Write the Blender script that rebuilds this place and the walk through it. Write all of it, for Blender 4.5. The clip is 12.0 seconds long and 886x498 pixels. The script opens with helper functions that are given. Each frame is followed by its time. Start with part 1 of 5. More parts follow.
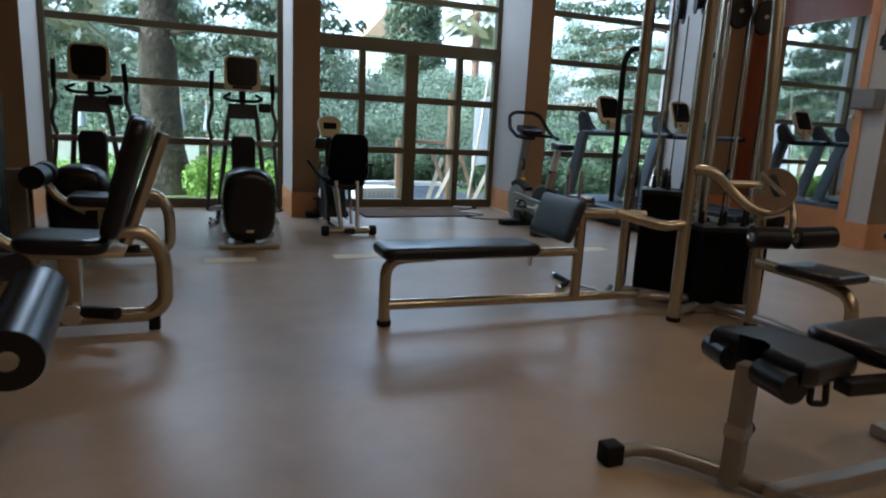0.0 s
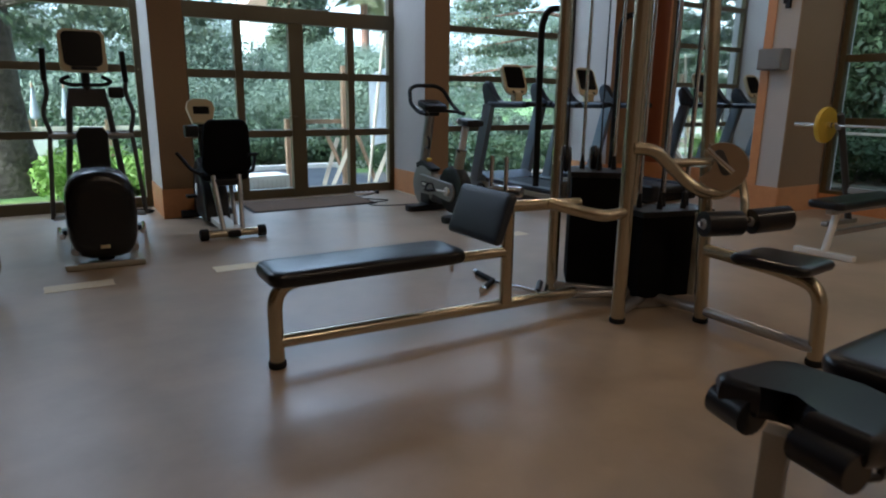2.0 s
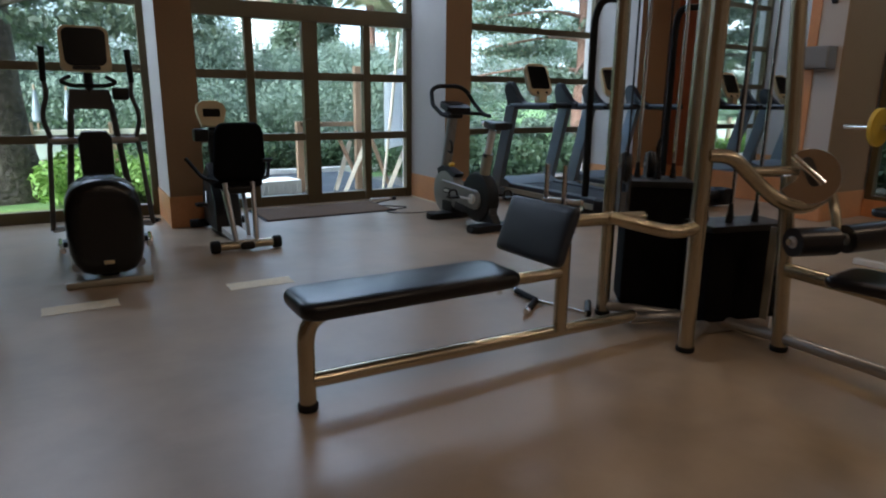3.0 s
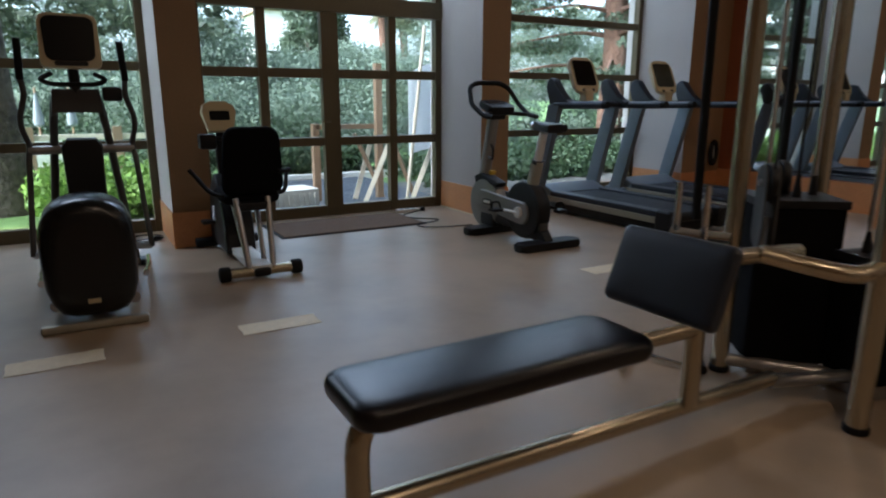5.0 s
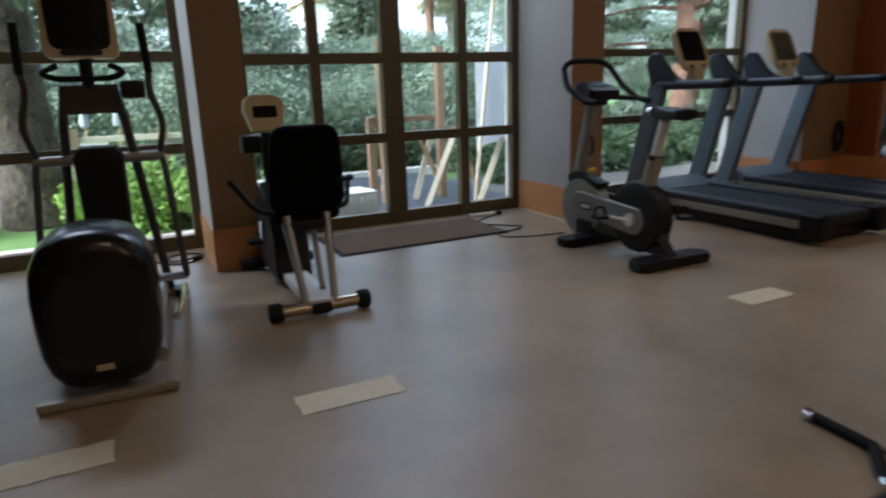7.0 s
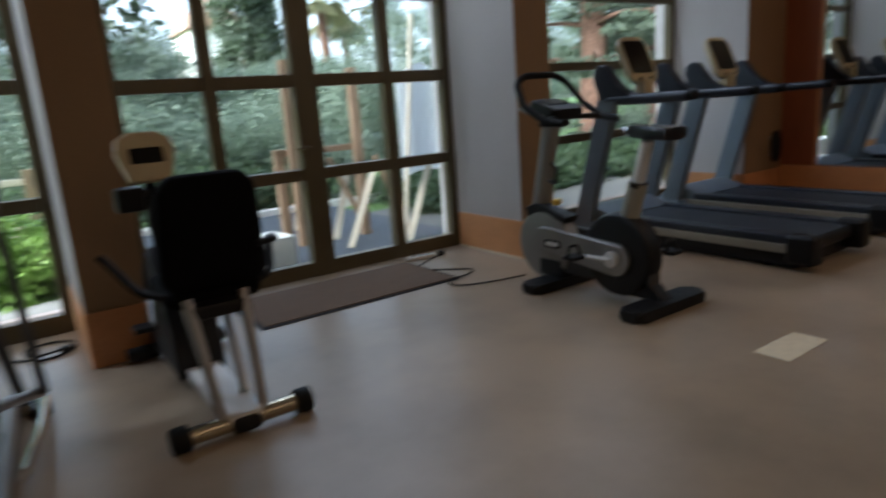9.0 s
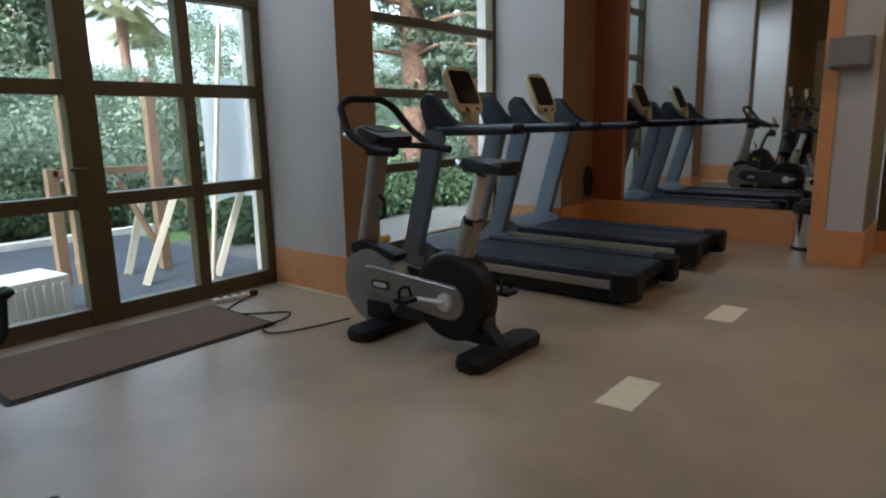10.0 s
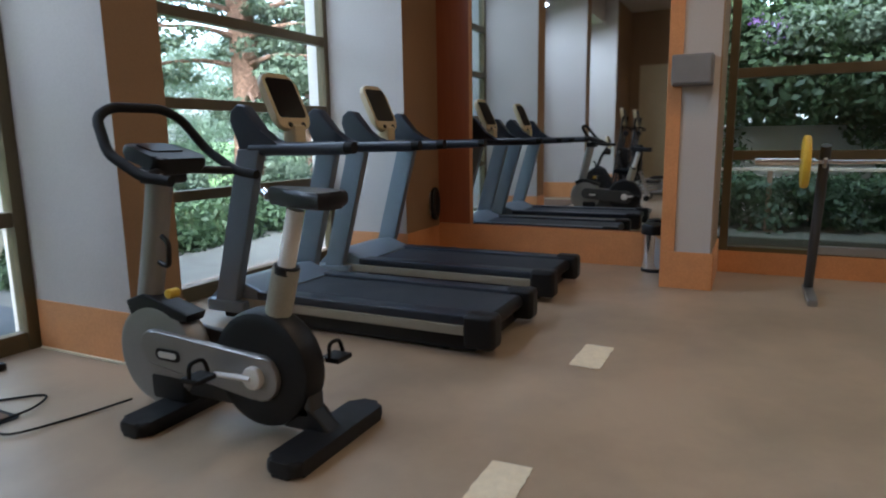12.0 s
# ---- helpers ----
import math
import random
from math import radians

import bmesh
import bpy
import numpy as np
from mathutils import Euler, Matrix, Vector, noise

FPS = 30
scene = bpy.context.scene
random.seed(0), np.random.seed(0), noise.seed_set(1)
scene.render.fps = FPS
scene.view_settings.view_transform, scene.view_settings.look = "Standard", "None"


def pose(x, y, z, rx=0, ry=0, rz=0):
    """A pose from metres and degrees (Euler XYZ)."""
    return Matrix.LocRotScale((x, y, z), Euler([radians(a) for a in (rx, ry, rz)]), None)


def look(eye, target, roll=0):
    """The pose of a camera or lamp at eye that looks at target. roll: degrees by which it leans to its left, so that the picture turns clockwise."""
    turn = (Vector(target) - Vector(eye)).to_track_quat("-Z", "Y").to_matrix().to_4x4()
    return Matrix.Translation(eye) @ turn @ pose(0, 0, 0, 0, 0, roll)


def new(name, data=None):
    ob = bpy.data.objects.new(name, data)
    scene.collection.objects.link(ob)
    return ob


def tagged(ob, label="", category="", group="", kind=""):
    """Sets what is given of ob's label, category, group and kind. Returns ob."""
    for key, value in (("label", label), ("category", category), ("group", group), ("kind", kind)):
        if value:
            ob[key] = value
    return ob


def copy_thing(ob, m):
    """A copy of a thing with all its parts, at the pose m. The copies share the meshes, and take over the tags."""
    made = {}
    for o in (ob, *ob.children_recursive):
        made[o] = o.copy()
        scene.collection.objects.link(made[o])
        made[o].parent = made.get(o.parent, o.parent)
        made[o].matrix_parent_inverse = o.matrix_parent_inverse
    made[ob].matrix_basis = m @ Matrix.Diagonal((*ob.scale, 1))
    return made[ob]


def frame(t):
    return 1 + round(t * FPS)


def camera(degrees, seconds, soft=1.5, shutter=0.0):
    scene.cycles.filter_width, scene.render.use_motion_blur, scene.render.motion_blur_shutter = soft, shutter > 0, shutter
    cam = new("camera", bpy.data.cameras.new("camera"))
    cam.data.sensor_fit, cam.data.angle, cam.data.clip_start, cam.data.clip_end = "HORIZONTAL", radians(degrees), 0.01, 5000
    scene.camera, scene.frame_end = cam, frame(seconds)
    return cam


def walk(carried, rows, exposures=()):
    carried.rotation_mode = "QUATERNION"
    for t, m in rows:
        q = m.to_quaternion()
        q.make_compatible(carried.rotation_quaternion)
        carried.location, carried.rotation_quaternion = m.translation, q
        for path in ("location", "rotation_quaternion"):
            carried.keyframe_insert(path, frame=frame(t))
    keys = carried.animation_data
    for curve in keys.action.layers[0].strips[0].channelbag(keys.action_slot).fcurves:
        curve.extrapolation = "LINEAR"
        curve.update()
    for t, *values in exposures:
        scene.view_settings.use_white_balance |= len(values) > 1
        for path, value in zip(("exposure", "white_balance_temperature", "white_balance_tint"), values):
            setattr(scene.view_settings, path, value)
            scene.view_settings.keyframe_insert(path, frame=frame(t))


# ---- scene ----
cam = camera(69.9, 12.0, 2.0, 0.7)
PATH = [
    (0, (1.41, 1.135, 1.235), (2.14, 2.955, 0.843), 2.9),
    (0.5, (1.499, 1.261, 1.288), (2.245, 3.071, 0.881), 2.5),
    (1, (1.558, 1.461, 1.252), (2.425, 3.205, 0.798), 0.3),
    (1.5, (1.606, 1.654, 1.252), (2.583, 3.336, 0.789), 0.5),
    (2, (1.699, 1.849, 1.28), (2.694, 3.52, 0.814), 0.7),
    (2.5, (1.738, 2.048, 1.274), (2.726, 3.723, 0.806), 0.6),
    (3, (1.724, 2.33, 1.272), (2.712, 4.007, 0.811), 0.6),
    (3.2, (1.752, 2.4, 1.247), (2.743, 4.076, 0.788), 0.7),
    (5, (1.902, 3.219, 1.252), (2.866, 4.91, 0.793), 0.1),
    (5.5, (1.97, 3.487, 1.296), (2.909, 5.192, 0.835), -0.4),
    (6, (2.037, 3.706, 1.242), (2.96, 5.421, 0.789), -0.5),
    (6.5, (2.05, 4.057, 1.251), (2.978, 5.768, 0.793), -0.5),
    (7, (2.116, 4.277, 1.235), (2.947, 6.029, 0.744), -1.9),
    (7.2, (2.077, 4.385, 1.264), (2.868, 6.151, 0.76), -2.4),
    (8.8, (2.254, 5.125, 1.287), (3.244, 6.799, 0.819), -4.3),
    (9, (2.318, 5.202, 1.254), (3.41, 6.819, 0.815), -4.2),
    (9.2, (2.402, 5.335, 1.223), (3.637, 6.854, 0.814), -3.3),
    (9.5, (2.448, 5.489, 1.273), (3.878, 6.823, 0.856), -1.5),
    (9.8, (2.575, 5.509, 1.235), (4.07, 6.778, 0.842), -1.1),
    (10, (2.612, 5.553, 1.253), (4.124, 6.802, 0.864), -1.2),
    (10.2, (2.672, 5.588, 1.262), (4.189, 6.835, 0.881), -1.2),
    (10.5, (2.759, 5.631, 1.281), (4.277, 6.878, 0.902), -1.3),
    (11, (2.997, 5.794, 1.267), (4.636, 6.89, 0.928), -1.5),
    (11.4, (3.141, 5.872, 1.269), (4.895, 6.767, 0.918), -0.7),
    (11.5, (3.182, 5.877, 1.267), (4.943, 6.757, 0.912), -0.6),
    (11.7, (3.231, 5.867, 1.248), (4.998, 6.735, 0.895), -0.9),
    (12, (3.32, 5.888, 1.252), (5.09, 6.753, 0.907), -0.9),
]
walk(cam, [(t, look(eye, target, roll)) for t, eye, target, roll in PATH], exposures=(
    (0.0, 2.78, 5480, 12.0), (1.5, 2.75, 5480, 12.0), (3.0, 2.65, 5600, 14.0), (5.0, 2.60, 5700, 15.0), (6.5, 2.60, 5850, 16.0),
    (9.0, 2.46, 5950, 16.0), (9.5, 2.58, 6000, 15.0), (10.0, 2.74, 6000, 14.0), (10.5, 2.50, 6000, 14.0), (11.0, 2.90, 6000, 14.0), (11.5, 3.30, 5850, 14.0), (12.0, 3.26, 5700, 14.0)))
SKY_STRENGTH, SUN_STRENGTH, WINDOW_WATTS, LAMP_WATTS = 0.15, 1.5, 2.5, 2.7
LAMPS = ((1.5, -1.5), (5.0, -1.5), (2.6, 2.9), (4.6, 0.4), (7.5, 1.5), (6.6, 6.0))

# ---- world and light ----
world = bpy.data.worlds.new("overcast_sky")
scene.world = world
world.use_nodes = True
wn = world.node_tree
sky = wn.nodes.new("ShaderNodeTexSky")
sky.sky_type, sky.sun_disc = "NISHITA", False
sky.sun_elevation, sky.sun_rotation = radians(37), radians(262)
sky.air_density, sky.dust_density = 1.0, 3.0
wn.nodes["Background"].inputs["Strength"].default_value = SKY_STRENGTH
haze = wn.nodes.new("ShaderNodeHueSaturation")
haze.inputs["Saturation"].default_value = 0.45
wn.links.new(sky.outputs["Color"], haze.inputs["Color"])
wn.links.new(haze.outputs["Color"], wn.nodes["Background"].inputs["Color"])

sun = new("sun", bpy.data.lights.new("sun", "SUN"))
sun.data.energy, sun.data.angle, sun.data.color = SUN_STRENGTH, radians(25), (1.0, 0.96, 0.9)
sun.matrix_world = look((-27.0, 8.0, 23.0), (3, 12, 0))


# daylight standing in for the sky in the upper rows of the window openings
def window_light(name, eye, target, w, h, watts):
    ob = new(name, bpy.data.lights.new(name, "AREA"))
    ob.data.shape, ob.data.size, ob.data.size_y = "RECTANGLE", w, h
    ob.data.energy, ob.data.color = watts, (0.80, 0.90, 1.0)
    ob.matrix_world = look(eye, target)
    return ob


for nm, cx, w, k in (("daylight_west", 1.2, 1.3, 2.4), ("daylight_door", 4.25, 1.3, 1.7), ("daylight_east", 7.4, 1.3, 0.9)):
    window_light(nm, (cx, 9.76, 3.60), (cx, 8.4, 0.0), w, 0.5, WINDOW_WATTS * k)
window_light("daylight_side", (9.5, 4.6, 3.42), (4.0, 4.6, 0.0), 2.6, 0.75, WINDOW_WATTS * 0.7)


# ---- materials ----
def ramp_mix(nt, fac, a, b):
    m = nt.nodes.new("ShaderNodeMix")
    m.data_type = "RGBA"
    nt.links.new(fac, m.inputs[0])
    for sock, c in ((m.inputs[6], a), (m.inputs[7], b)):
        if isinstance(c, tuple):
            sock.default_value = (*c, 1)
        else:
            nt.links.new(c, sock)
    return m.outputs[2]


def surface(name, colour, rough=0.5, metal=0.0, vary=0.15, scale=6.0, fine=120.0, bump=0.05, rough_vary=0.1, coat=0.0, per_object=0.0, spec=0.5, depth=0.004):
    """A plain procedural surface: broad blotches, fine grain, uneven gloss and a little relief."""
    mt = bpy.data.materials.new(name)
    mt.use_nodes = True
    nt = mt.node_tree
    bs = nt.nodes["Principled BSDF"]
    co = nt.nodes.new("ShaderNodeTexCoord")
    n1, n2 = nt.nodes.new("ShaderNodeTexNoise"), nt.nodes.new("ShaderNodeTexNoise")
    n1.inputs["Scale"].default_value, n1.inputs["Detail"].default_value = scale, 5
    n2.inputs["Scale"].default_value, n2.inputs["Detail"].default_value = fine, 3
    for n in (n1, n2):
        nt.links.new(co.outputs["Object"], n.inputs["Vector"])
    lo = tuple(c * (1 - vary) for c in colour)
    hi = tuple(min(1, c * (1 + vary)) for c in colour)
    broad = ramp_mix(nt, n1.outputs["Fac"], lo, hi)
    grain = nt.nodes.new("ShaderNodeMix")
    grain.data_type, grain.blend_type = "RGBA", "OVERLAY"
    grain.inputs[0].default_value = min(1, vary * 1.5)
    nt.links.new(broad, grain.inputs[6])
    nt.links.new(n2.outputs["Fac"], grain.inputs[7])
    out = grain.outputs[2]
    if per_object:
        info = nt.nodes.new("ShaderNodeObjectInfo")
        hsv = nt.nodes.new("ShaderNodeHueSaturation")
        mr = nt.nodes.new("ShaderNodeMapRange")
        mr.inputs["To Min"].default_value, mr.inputs["To Max"].default_value = 1 - per_object, 1 + per_object
        nt.links.new(info.outputs["Random"], mr.inputs["Value"])
        nt.links.new(mr.outputs[0], hsv.inputs["Value"])
        nt.links.new(out, hsv.inputs["Color"])
        out = hsv.outputs[0]
    nt.links.new(out, bs.inputs["Base Color"])
    mr = nt.nodes.new("ShaderNodeMapRange")
    mr.inputs["To Min"].default_value, mr.inputs["To Max"].default_value = max(0.02, rough - rough_vary), min(1, rough + rough_vary)
    nt.links.new(n1.outputs["Fac"], mr.inputs["Value"])
    nt.links.new(mr.outputs[0], bs.inputs["Roughness"])
    bs.inputs["Metallic"].default_value, bs.inputs["Coat Weight"].default_value = metal, coat
    bs.inputs["Specular IOR Level"].default_value = spec
    if bump:
        bp = nt.nodes.new("ShaderNodeBump")
        bp.inputs["Strength"].default_value, bp.inputs["Distance"].default_value = bump, depth
        nt.links.new(n2.outputs["Fac"], bp.inputs["Height"])
        nt.links.new(bp.outputs[0], bs.inputs["Normal"])
    return mt


def wood(name, a, b, rough=0.4, axis=2):
    mt = surface(name, a, rough, vary=0.1, bump=0.04)
    nt = mt.node_tree
    bs = nt.nodes["Principled BSDF"]
    co, mp, nz = nt.nodes.new("ShaderNodeTexCoord"), nt.nodes.new("ShaderNodeMapping"), nt.nodes.new("ShaderNodeTexNoise")
    sc = [14.0, 14.0, 14.0]
    sc[axis] = 0.8
    mp.inputs["Scale"].default_value = sc
    nz.inputs["Scale"].default_value, nz.inputs["Detail"].default_value, nz.inputs["Distortion"].default_value = 2.5, 6, 0.6
    nt.links.new(co.outputs["Object"], mp.inputs["Vector"])
    nt.links.new(mp.outputs[0], nz.inputs["Vector"])
    nt.links.new(ramp_mix(nt, nz.outputs["Fac"], a, b), bs.inputs["Base Color"])
    return mt


def glass_material(name, tint, gloss=1.0):
    mt = bpy.data.materials.new(name)
    mt.use_nodes = True
    nt = mt.node_tree
    nt.nodes.clear()
    out, tr, gl = nt.nodes.new("ShaderNodeOutputMaterial"), nt.nodes.new("ShaderNodeBsdfTransparent"), nt.nodes.new("ShaderNodeBsdfGlossy")
    lw, pw, mx = nt.nodes.new("ShaderNodeLayerWeight"), nt.nodes.new("ShaderNodeMath"), nt.nodes.new("ShaderNodeMixShader")
    ma = nt.nodes.new("ShaderNodeMath")
    tr.inputs[0].default_value = (*tint, 1)
    gl.inputs["Roughness"].default_value = 0.02
    pw.operation, pw.inputs[1].default_value = "POWER", 5.0
    ma.operation, ma.inputs[1].default_value, ma.inputs[2].default_value = "MULTIPLY_ADD", 0.8, 0.03
    lw.inputs[0].default_value = 0.5
    nt.links.new(lw.outputs["Facing"], pw.inputs[0])
    nt.links.new(pw.outputs[0], ma.inputs[0])
    nt.links.new(ma.outputs[0], mx.inputs[0])
    nt.links.new(tr.outputs[0], mx.inputs[1])
    nt.links.new(gl.outputs[0], mx.inputs[2])
    nt.links.new(mx.outputs[0], out.inputs[0])
    return mt


def leaf_material(name, a, b, c):
    """Leaves: colour by clump and by leaf, light through the blade."""
    mt = bpy.data.materials.new(name)
    mt.use_nodes = True
    nt = mt.node_tree
    bs = nt.nodes["Principled BSDF"]
    geo, co, nz = nt.nodes.new("ShaderNodeNewGeometry"), nt.nodes.new("ShaderNodeTexCoord"), nt.nodes.new("ShaderNodeTexNoise")
    nz.inputs["Scale"].default_value = 0.9
    nt.links.new(co.outputs["Object"], nz.inputs["Vector"])
    mr = nt.nodes.new("ShaderNodeMapRange")
    mr.inputs["From Min"].default_value, mr.inputs["From Max"].default_value = 0.33, 0.67
    nt.links.new(nz.outputs["Fac"], mr.inputs["Value"])
    first = ramp_mix(nt, mr.outputs[0], a, b)
    second = ramp_mix(nt, geo.outputs["Random Per Island"], first, c)
    nt.links.new(second, bs.inputs["Base Color"])
    bs.inputs["Roughness"].default_value = 0.55
    tl, mx = nt.nodes.new("ShaderNodeBsdfTranslucent"), nt.nodes.new("ShaderNodeMixShader")
    nt.links.new(second, tl.inputs[0])
    mx.inputs[0].default_value = 0.35
    nt.links.new(bs.outputs[0], mx.inputs[1])
    nt.links.new(tl.outputs[0], mx.inputs[2])
    nt.links.new(mx.outputs[0], nt.nodes["Material Output"].inputs[0])
    return mt


def emitter(name, colour, strength):
    mt = bpy.data.materials.new(name)
    mt.use_nodes = True
    bs = mt.node_tree.nodes["Principled BSDF"]
    bs.inputs["Base Color"].default_value = (*colour, 1)
    bs.inputs["Emission Color"].default_value = (*colour, 1)
    bs.inputs["Emission Strength"].default_value = strength
    return mt


FLOOR = surface("vinyl_floor", (0.39, 0.295, 0.20), 0.37, vary=0.14, scale=1.3, fine=260, bump=0.08, rough_vary=0.09, spec=0.6)
# worn, darker patches over the floor, in its own broad shapes
fn = FLOOR.node_tree
fb = fn.nodes["Principled BSDF"]
fc, fz, fr_ = fn.nodes.new("ShaderNodeTexCoord"), fn.nodes.new("ShaderNodeTexNoise"), fn.nodes.new("ShaderNodeMapRange")
fz.inputs["Scale"].default_value, fz.inputs["Detail"].default_value, fz.inputs["Roughness"].default_value = 0.75, 7, 0.62
fr_.inputs["From Min"].default_value, fr_.inputs["From Max"].default_value = 0.42, 0.76
fn.links.new(fc.outputs["Object"], fz.inputs["Vector"])
fn.links.new(fz.outputs["Fac"], fr_.inputs["Value"])
base_link = fb.inputs["Base Color"].links[0].from_socket
fn.links.new(ramp_mix(fn, fr_.outputs[0], base_link, (0.225, 0.175, 0.12)), fb.inputs["Base Color"])
PLASTER = surface("pale_plaster", (0.50, 0.465, 0.44), 0.8, vary=0.06, scale=2.0, fine=90, bump=0.10)
TAN = surface("tan_paint", (0.27, 0.168, 0.088), 0.7, vary=0.07, scale=2.0, fine=90, bump=0.08)
TERRA = surface("terracotta_skirting", (0.60, 0.27, 0.105), 0.45, vary=0.14, scale=7, fine=60, bump=0.06)
REDWOOD = wood("red_wood_panel", (0.25, 0.068, 0.028), (0.35, 0.11, 0.045))
BRONZE = surface("bronze_aluminium", (0.115, 0.088, 0.045), 0.42, metal=0.35, vary=0.12, scale=9, bump=0.02)
CEIL = surface("ceiling_paint", (0.55, 0.50, 0.44), 0.85, vary=0.04, bump=0.05)
GLASS = glass_material("tinted_window_glass", (0.88, 0.955, 0.965))
CHAMPAGNE = surface("champagne_tube", (0.47, 0.41, 0.30), 0.26, metal=0.92, vary=0.05, scale=3, fine=60, bump=0.0, rough_vary=0.03)
STEEL = surface("grey_steel", (0.42, 0.41, 0.40), 0.36, metal=0.8, vary=0.06, scale=3, bump=0.0, rough_vary=0.04)
CHROME = surface("chrome", (0.80, 0.80, 0.80), 0.14, metal=1.0, vary=0.05, scale=15, bump=0.0, rough_vary=0.05)
VINYL = surface("black_vinyl_pad", (0.006, 0.006, 0.008), 0.30, spec=0.40, vary=0.25, scale=9, fine=320, bump=0.08, rough_vary=0.025)
BLUEVINYL = surface("slate_vinyl_pad", (0.018, 0.023, 0.033), 0.38, vary=0.15, scale=9, fine=320, bump=0.16)
BLACK = surface("black_plastic", (0.007, 0.007, 0.0075), 0.45, spec=0.3, vary=0.2, scale=12, fine=300, bump=0.06)
FABRIC = surface("black_mesh_fabric", (0.004, 0.004, 0.0045), 0.9, spec=0.08, vary=0.2, scale=12, fine=500, bump=0.2)
SMOKE = surface("dark_brown_plastic", (0.006, 0.0057, 0.0055), 0.22, spec=0.38, vary=0.2, scale=5, fine=200, bump=0.03, rough_vary=0.06)
DARKGREY = surface("dark_grey_plastic", (0.045, 0.044, 0.043), 0.42, vary=0.12, scale=9, fine=240, bump=0.05)
GREY = surface("grey_painted_metal", (0.28, 0.27, 0.255), 0.38, metal=0.5, vary=0.10, scale=9, fine=240, bump=0.03)
SILVERBLUE = surface("blue_grey_painted_metal", (0.17, 0.21, 0.255), 0.36, metal=0.35, vary=0.08, scale=8, bump=0.02)
NAVY = surface("dark_blue_plastic", (0.014, 0.020, 0.032), 0.40, vary=0.15, scale=9, fine=240, bump=0.05)
BELT = surface("running_belt", (0.022, 0.027, 0.035), 0.62, spec=0.35, vary=0.2, scale=6, fine=420, bump=0.2)
CREAM = surface("cream_plastic", (0.52, 0.43, 0.26), 0.42, vary=0.07, scale=8, bump=0.03)
OLIVEGREY = surface("beige_grey_trim", (0.33, 0.31, 0.25), 0.4, metal=0.3, vary=0.1, scale=8, bump=0.03)
SCREEN = surface("dark_screen", (0.005, 0.005, 0.005), 0.3, spec=0.12, vary=0.1, scale=4, bump=0.0, rough_vary=0.04)
TAPE = surface("masking_tape", (0.72, 0.63, 0.45), 0.65, vary=0.16, scale=22, fine=160, bump=0.15)
MAT = surface("brown_doormat", (0.15, 0.09, 0.052), 0.95, vary=0.25, scale=10, fine=350, bump=0.6)
RUBBER = surface("black_rubber", (0.006, 0.006, 0.006), 0.7, spec=0.25, vary=0.2, scale=20, bump=0.1)
WHITEPL = surface("white_plastic", (0.72, 0.70, 0.66), 0.4, vary=0.05, bump=0.02)
YELLOW = surface("yellow_rubber_plate", (0.62, 0.40, 0.03), 0.5, vary=0.12, scale=20, bump=0.05)
SPKGREY = surface("grey_grille", (0.20, 0.195, 0.195), 0.6, vary=0.1, scale=10, fine=400, bump=0.2)
MIRROR = surface("mirror_silver", (0.86, 0.88, 0.87), 0.02, metal=1.0, vary=0.01, scale=2, bump=0.0, rough_vary=0.01)
PAVING = surface("grey_terrace", (0.055, 0.062, 0.072), 0.8, vary=0.25, scale=1.5, fine=70, bump=0.2)
LAWN = surface("lawn", (0.12, 0.21, 0.05), 0.95, vary=0.4, scale=1.2, fine=60, bump=0.6)
BED = surface("mossy_earth", (0.085, 0.08, 0.05), 0.95, vary=0.45, scale=4, fine=60, bump=0.8)
GRAVEL = surface("grey_gravel", (0.14, 0.13, 0.115), 0.95, vary=0.3, scale=4, fine=70, bump=0.6)
EARTH = surface("pale_gravel", (0.36, 0.335, 0.31), 0.95, vary=0.2, scale=3, fine=80, bump=0.5)
BARK = surface("grey_bark", (0.095, 0.078, 0.06), 0.95, vary=0.55, scale=3.5, fine=14, bump=1.0, depth=0.05, spec=0.2)
REDBARK = surface("red_bark", (0.17, 0.095, 0.065), 0.95, vary=0.5, scale=3.5, fine=14, bump=1.0, depth=0.05, spec=0.2)
TIMBER = wood("weathered_timber", (0.25, 0.155, 0.09), (0.36, 0.23, 0.14), 0.7)
PALETIMBER = wood("pale_timber", (0.62, 0.52, 0.38), (0.74, 0.64, 0.50), 0.6)
STUCCO = surface("white_stucco", (0.72, 0.69, 0.63), 0.9, vary=0.08, scale=3, fine=60, bump=0.2)
ROOF = surface("clay_roof", (0.32, 0.20, 0.13), 0.8, vary=0.2, scale=2, fine=30, bump=0.4)
GREYCLOTH = surface("grey_parasol_cloth", (0.24, 0.26, 0.27), 0.8, vary=0.12, scale=6, bump=0.1)
CANVAS = surface("white_canvas", (0.86, 0.87, 0.88), 0.7, vary=0.05, scale=3, bump=0.05)
# woodland leaves paled and greyed: distance haze is put into their colour
LEAF_WOOD = leaf_material("hazed_woodland_leaf", (0.075, 0.112, 0.085), (0.21, 0.255, 0.165), (0.155, 0.20, 0.14))
LEAF_PINE = leaf_material("conifer_needle", (0.045, 0.070, 0.045), (0.075, 0.105, 0.06), (0.12, 0.15, 0.09))
LEAF_HEDGE = leaf_material("hedge_leaf", (0.11, 0.21, 0.03), (0.20, 0.34, 0.05), (0.26, 0.40, 0.08))
LEAF_DARK = leaf_material("shrub_leaf", (0.025, 0.05, 0.022), (0.055, 0.095, 0.035), (0.09, 0.14, 0.06))
LEAF_PALM = leaf_material("palm_leaf", (0.12, 0.16, 0.08), (0.19, 0.22, 0.11), (0.30, 0.26, 0.15))
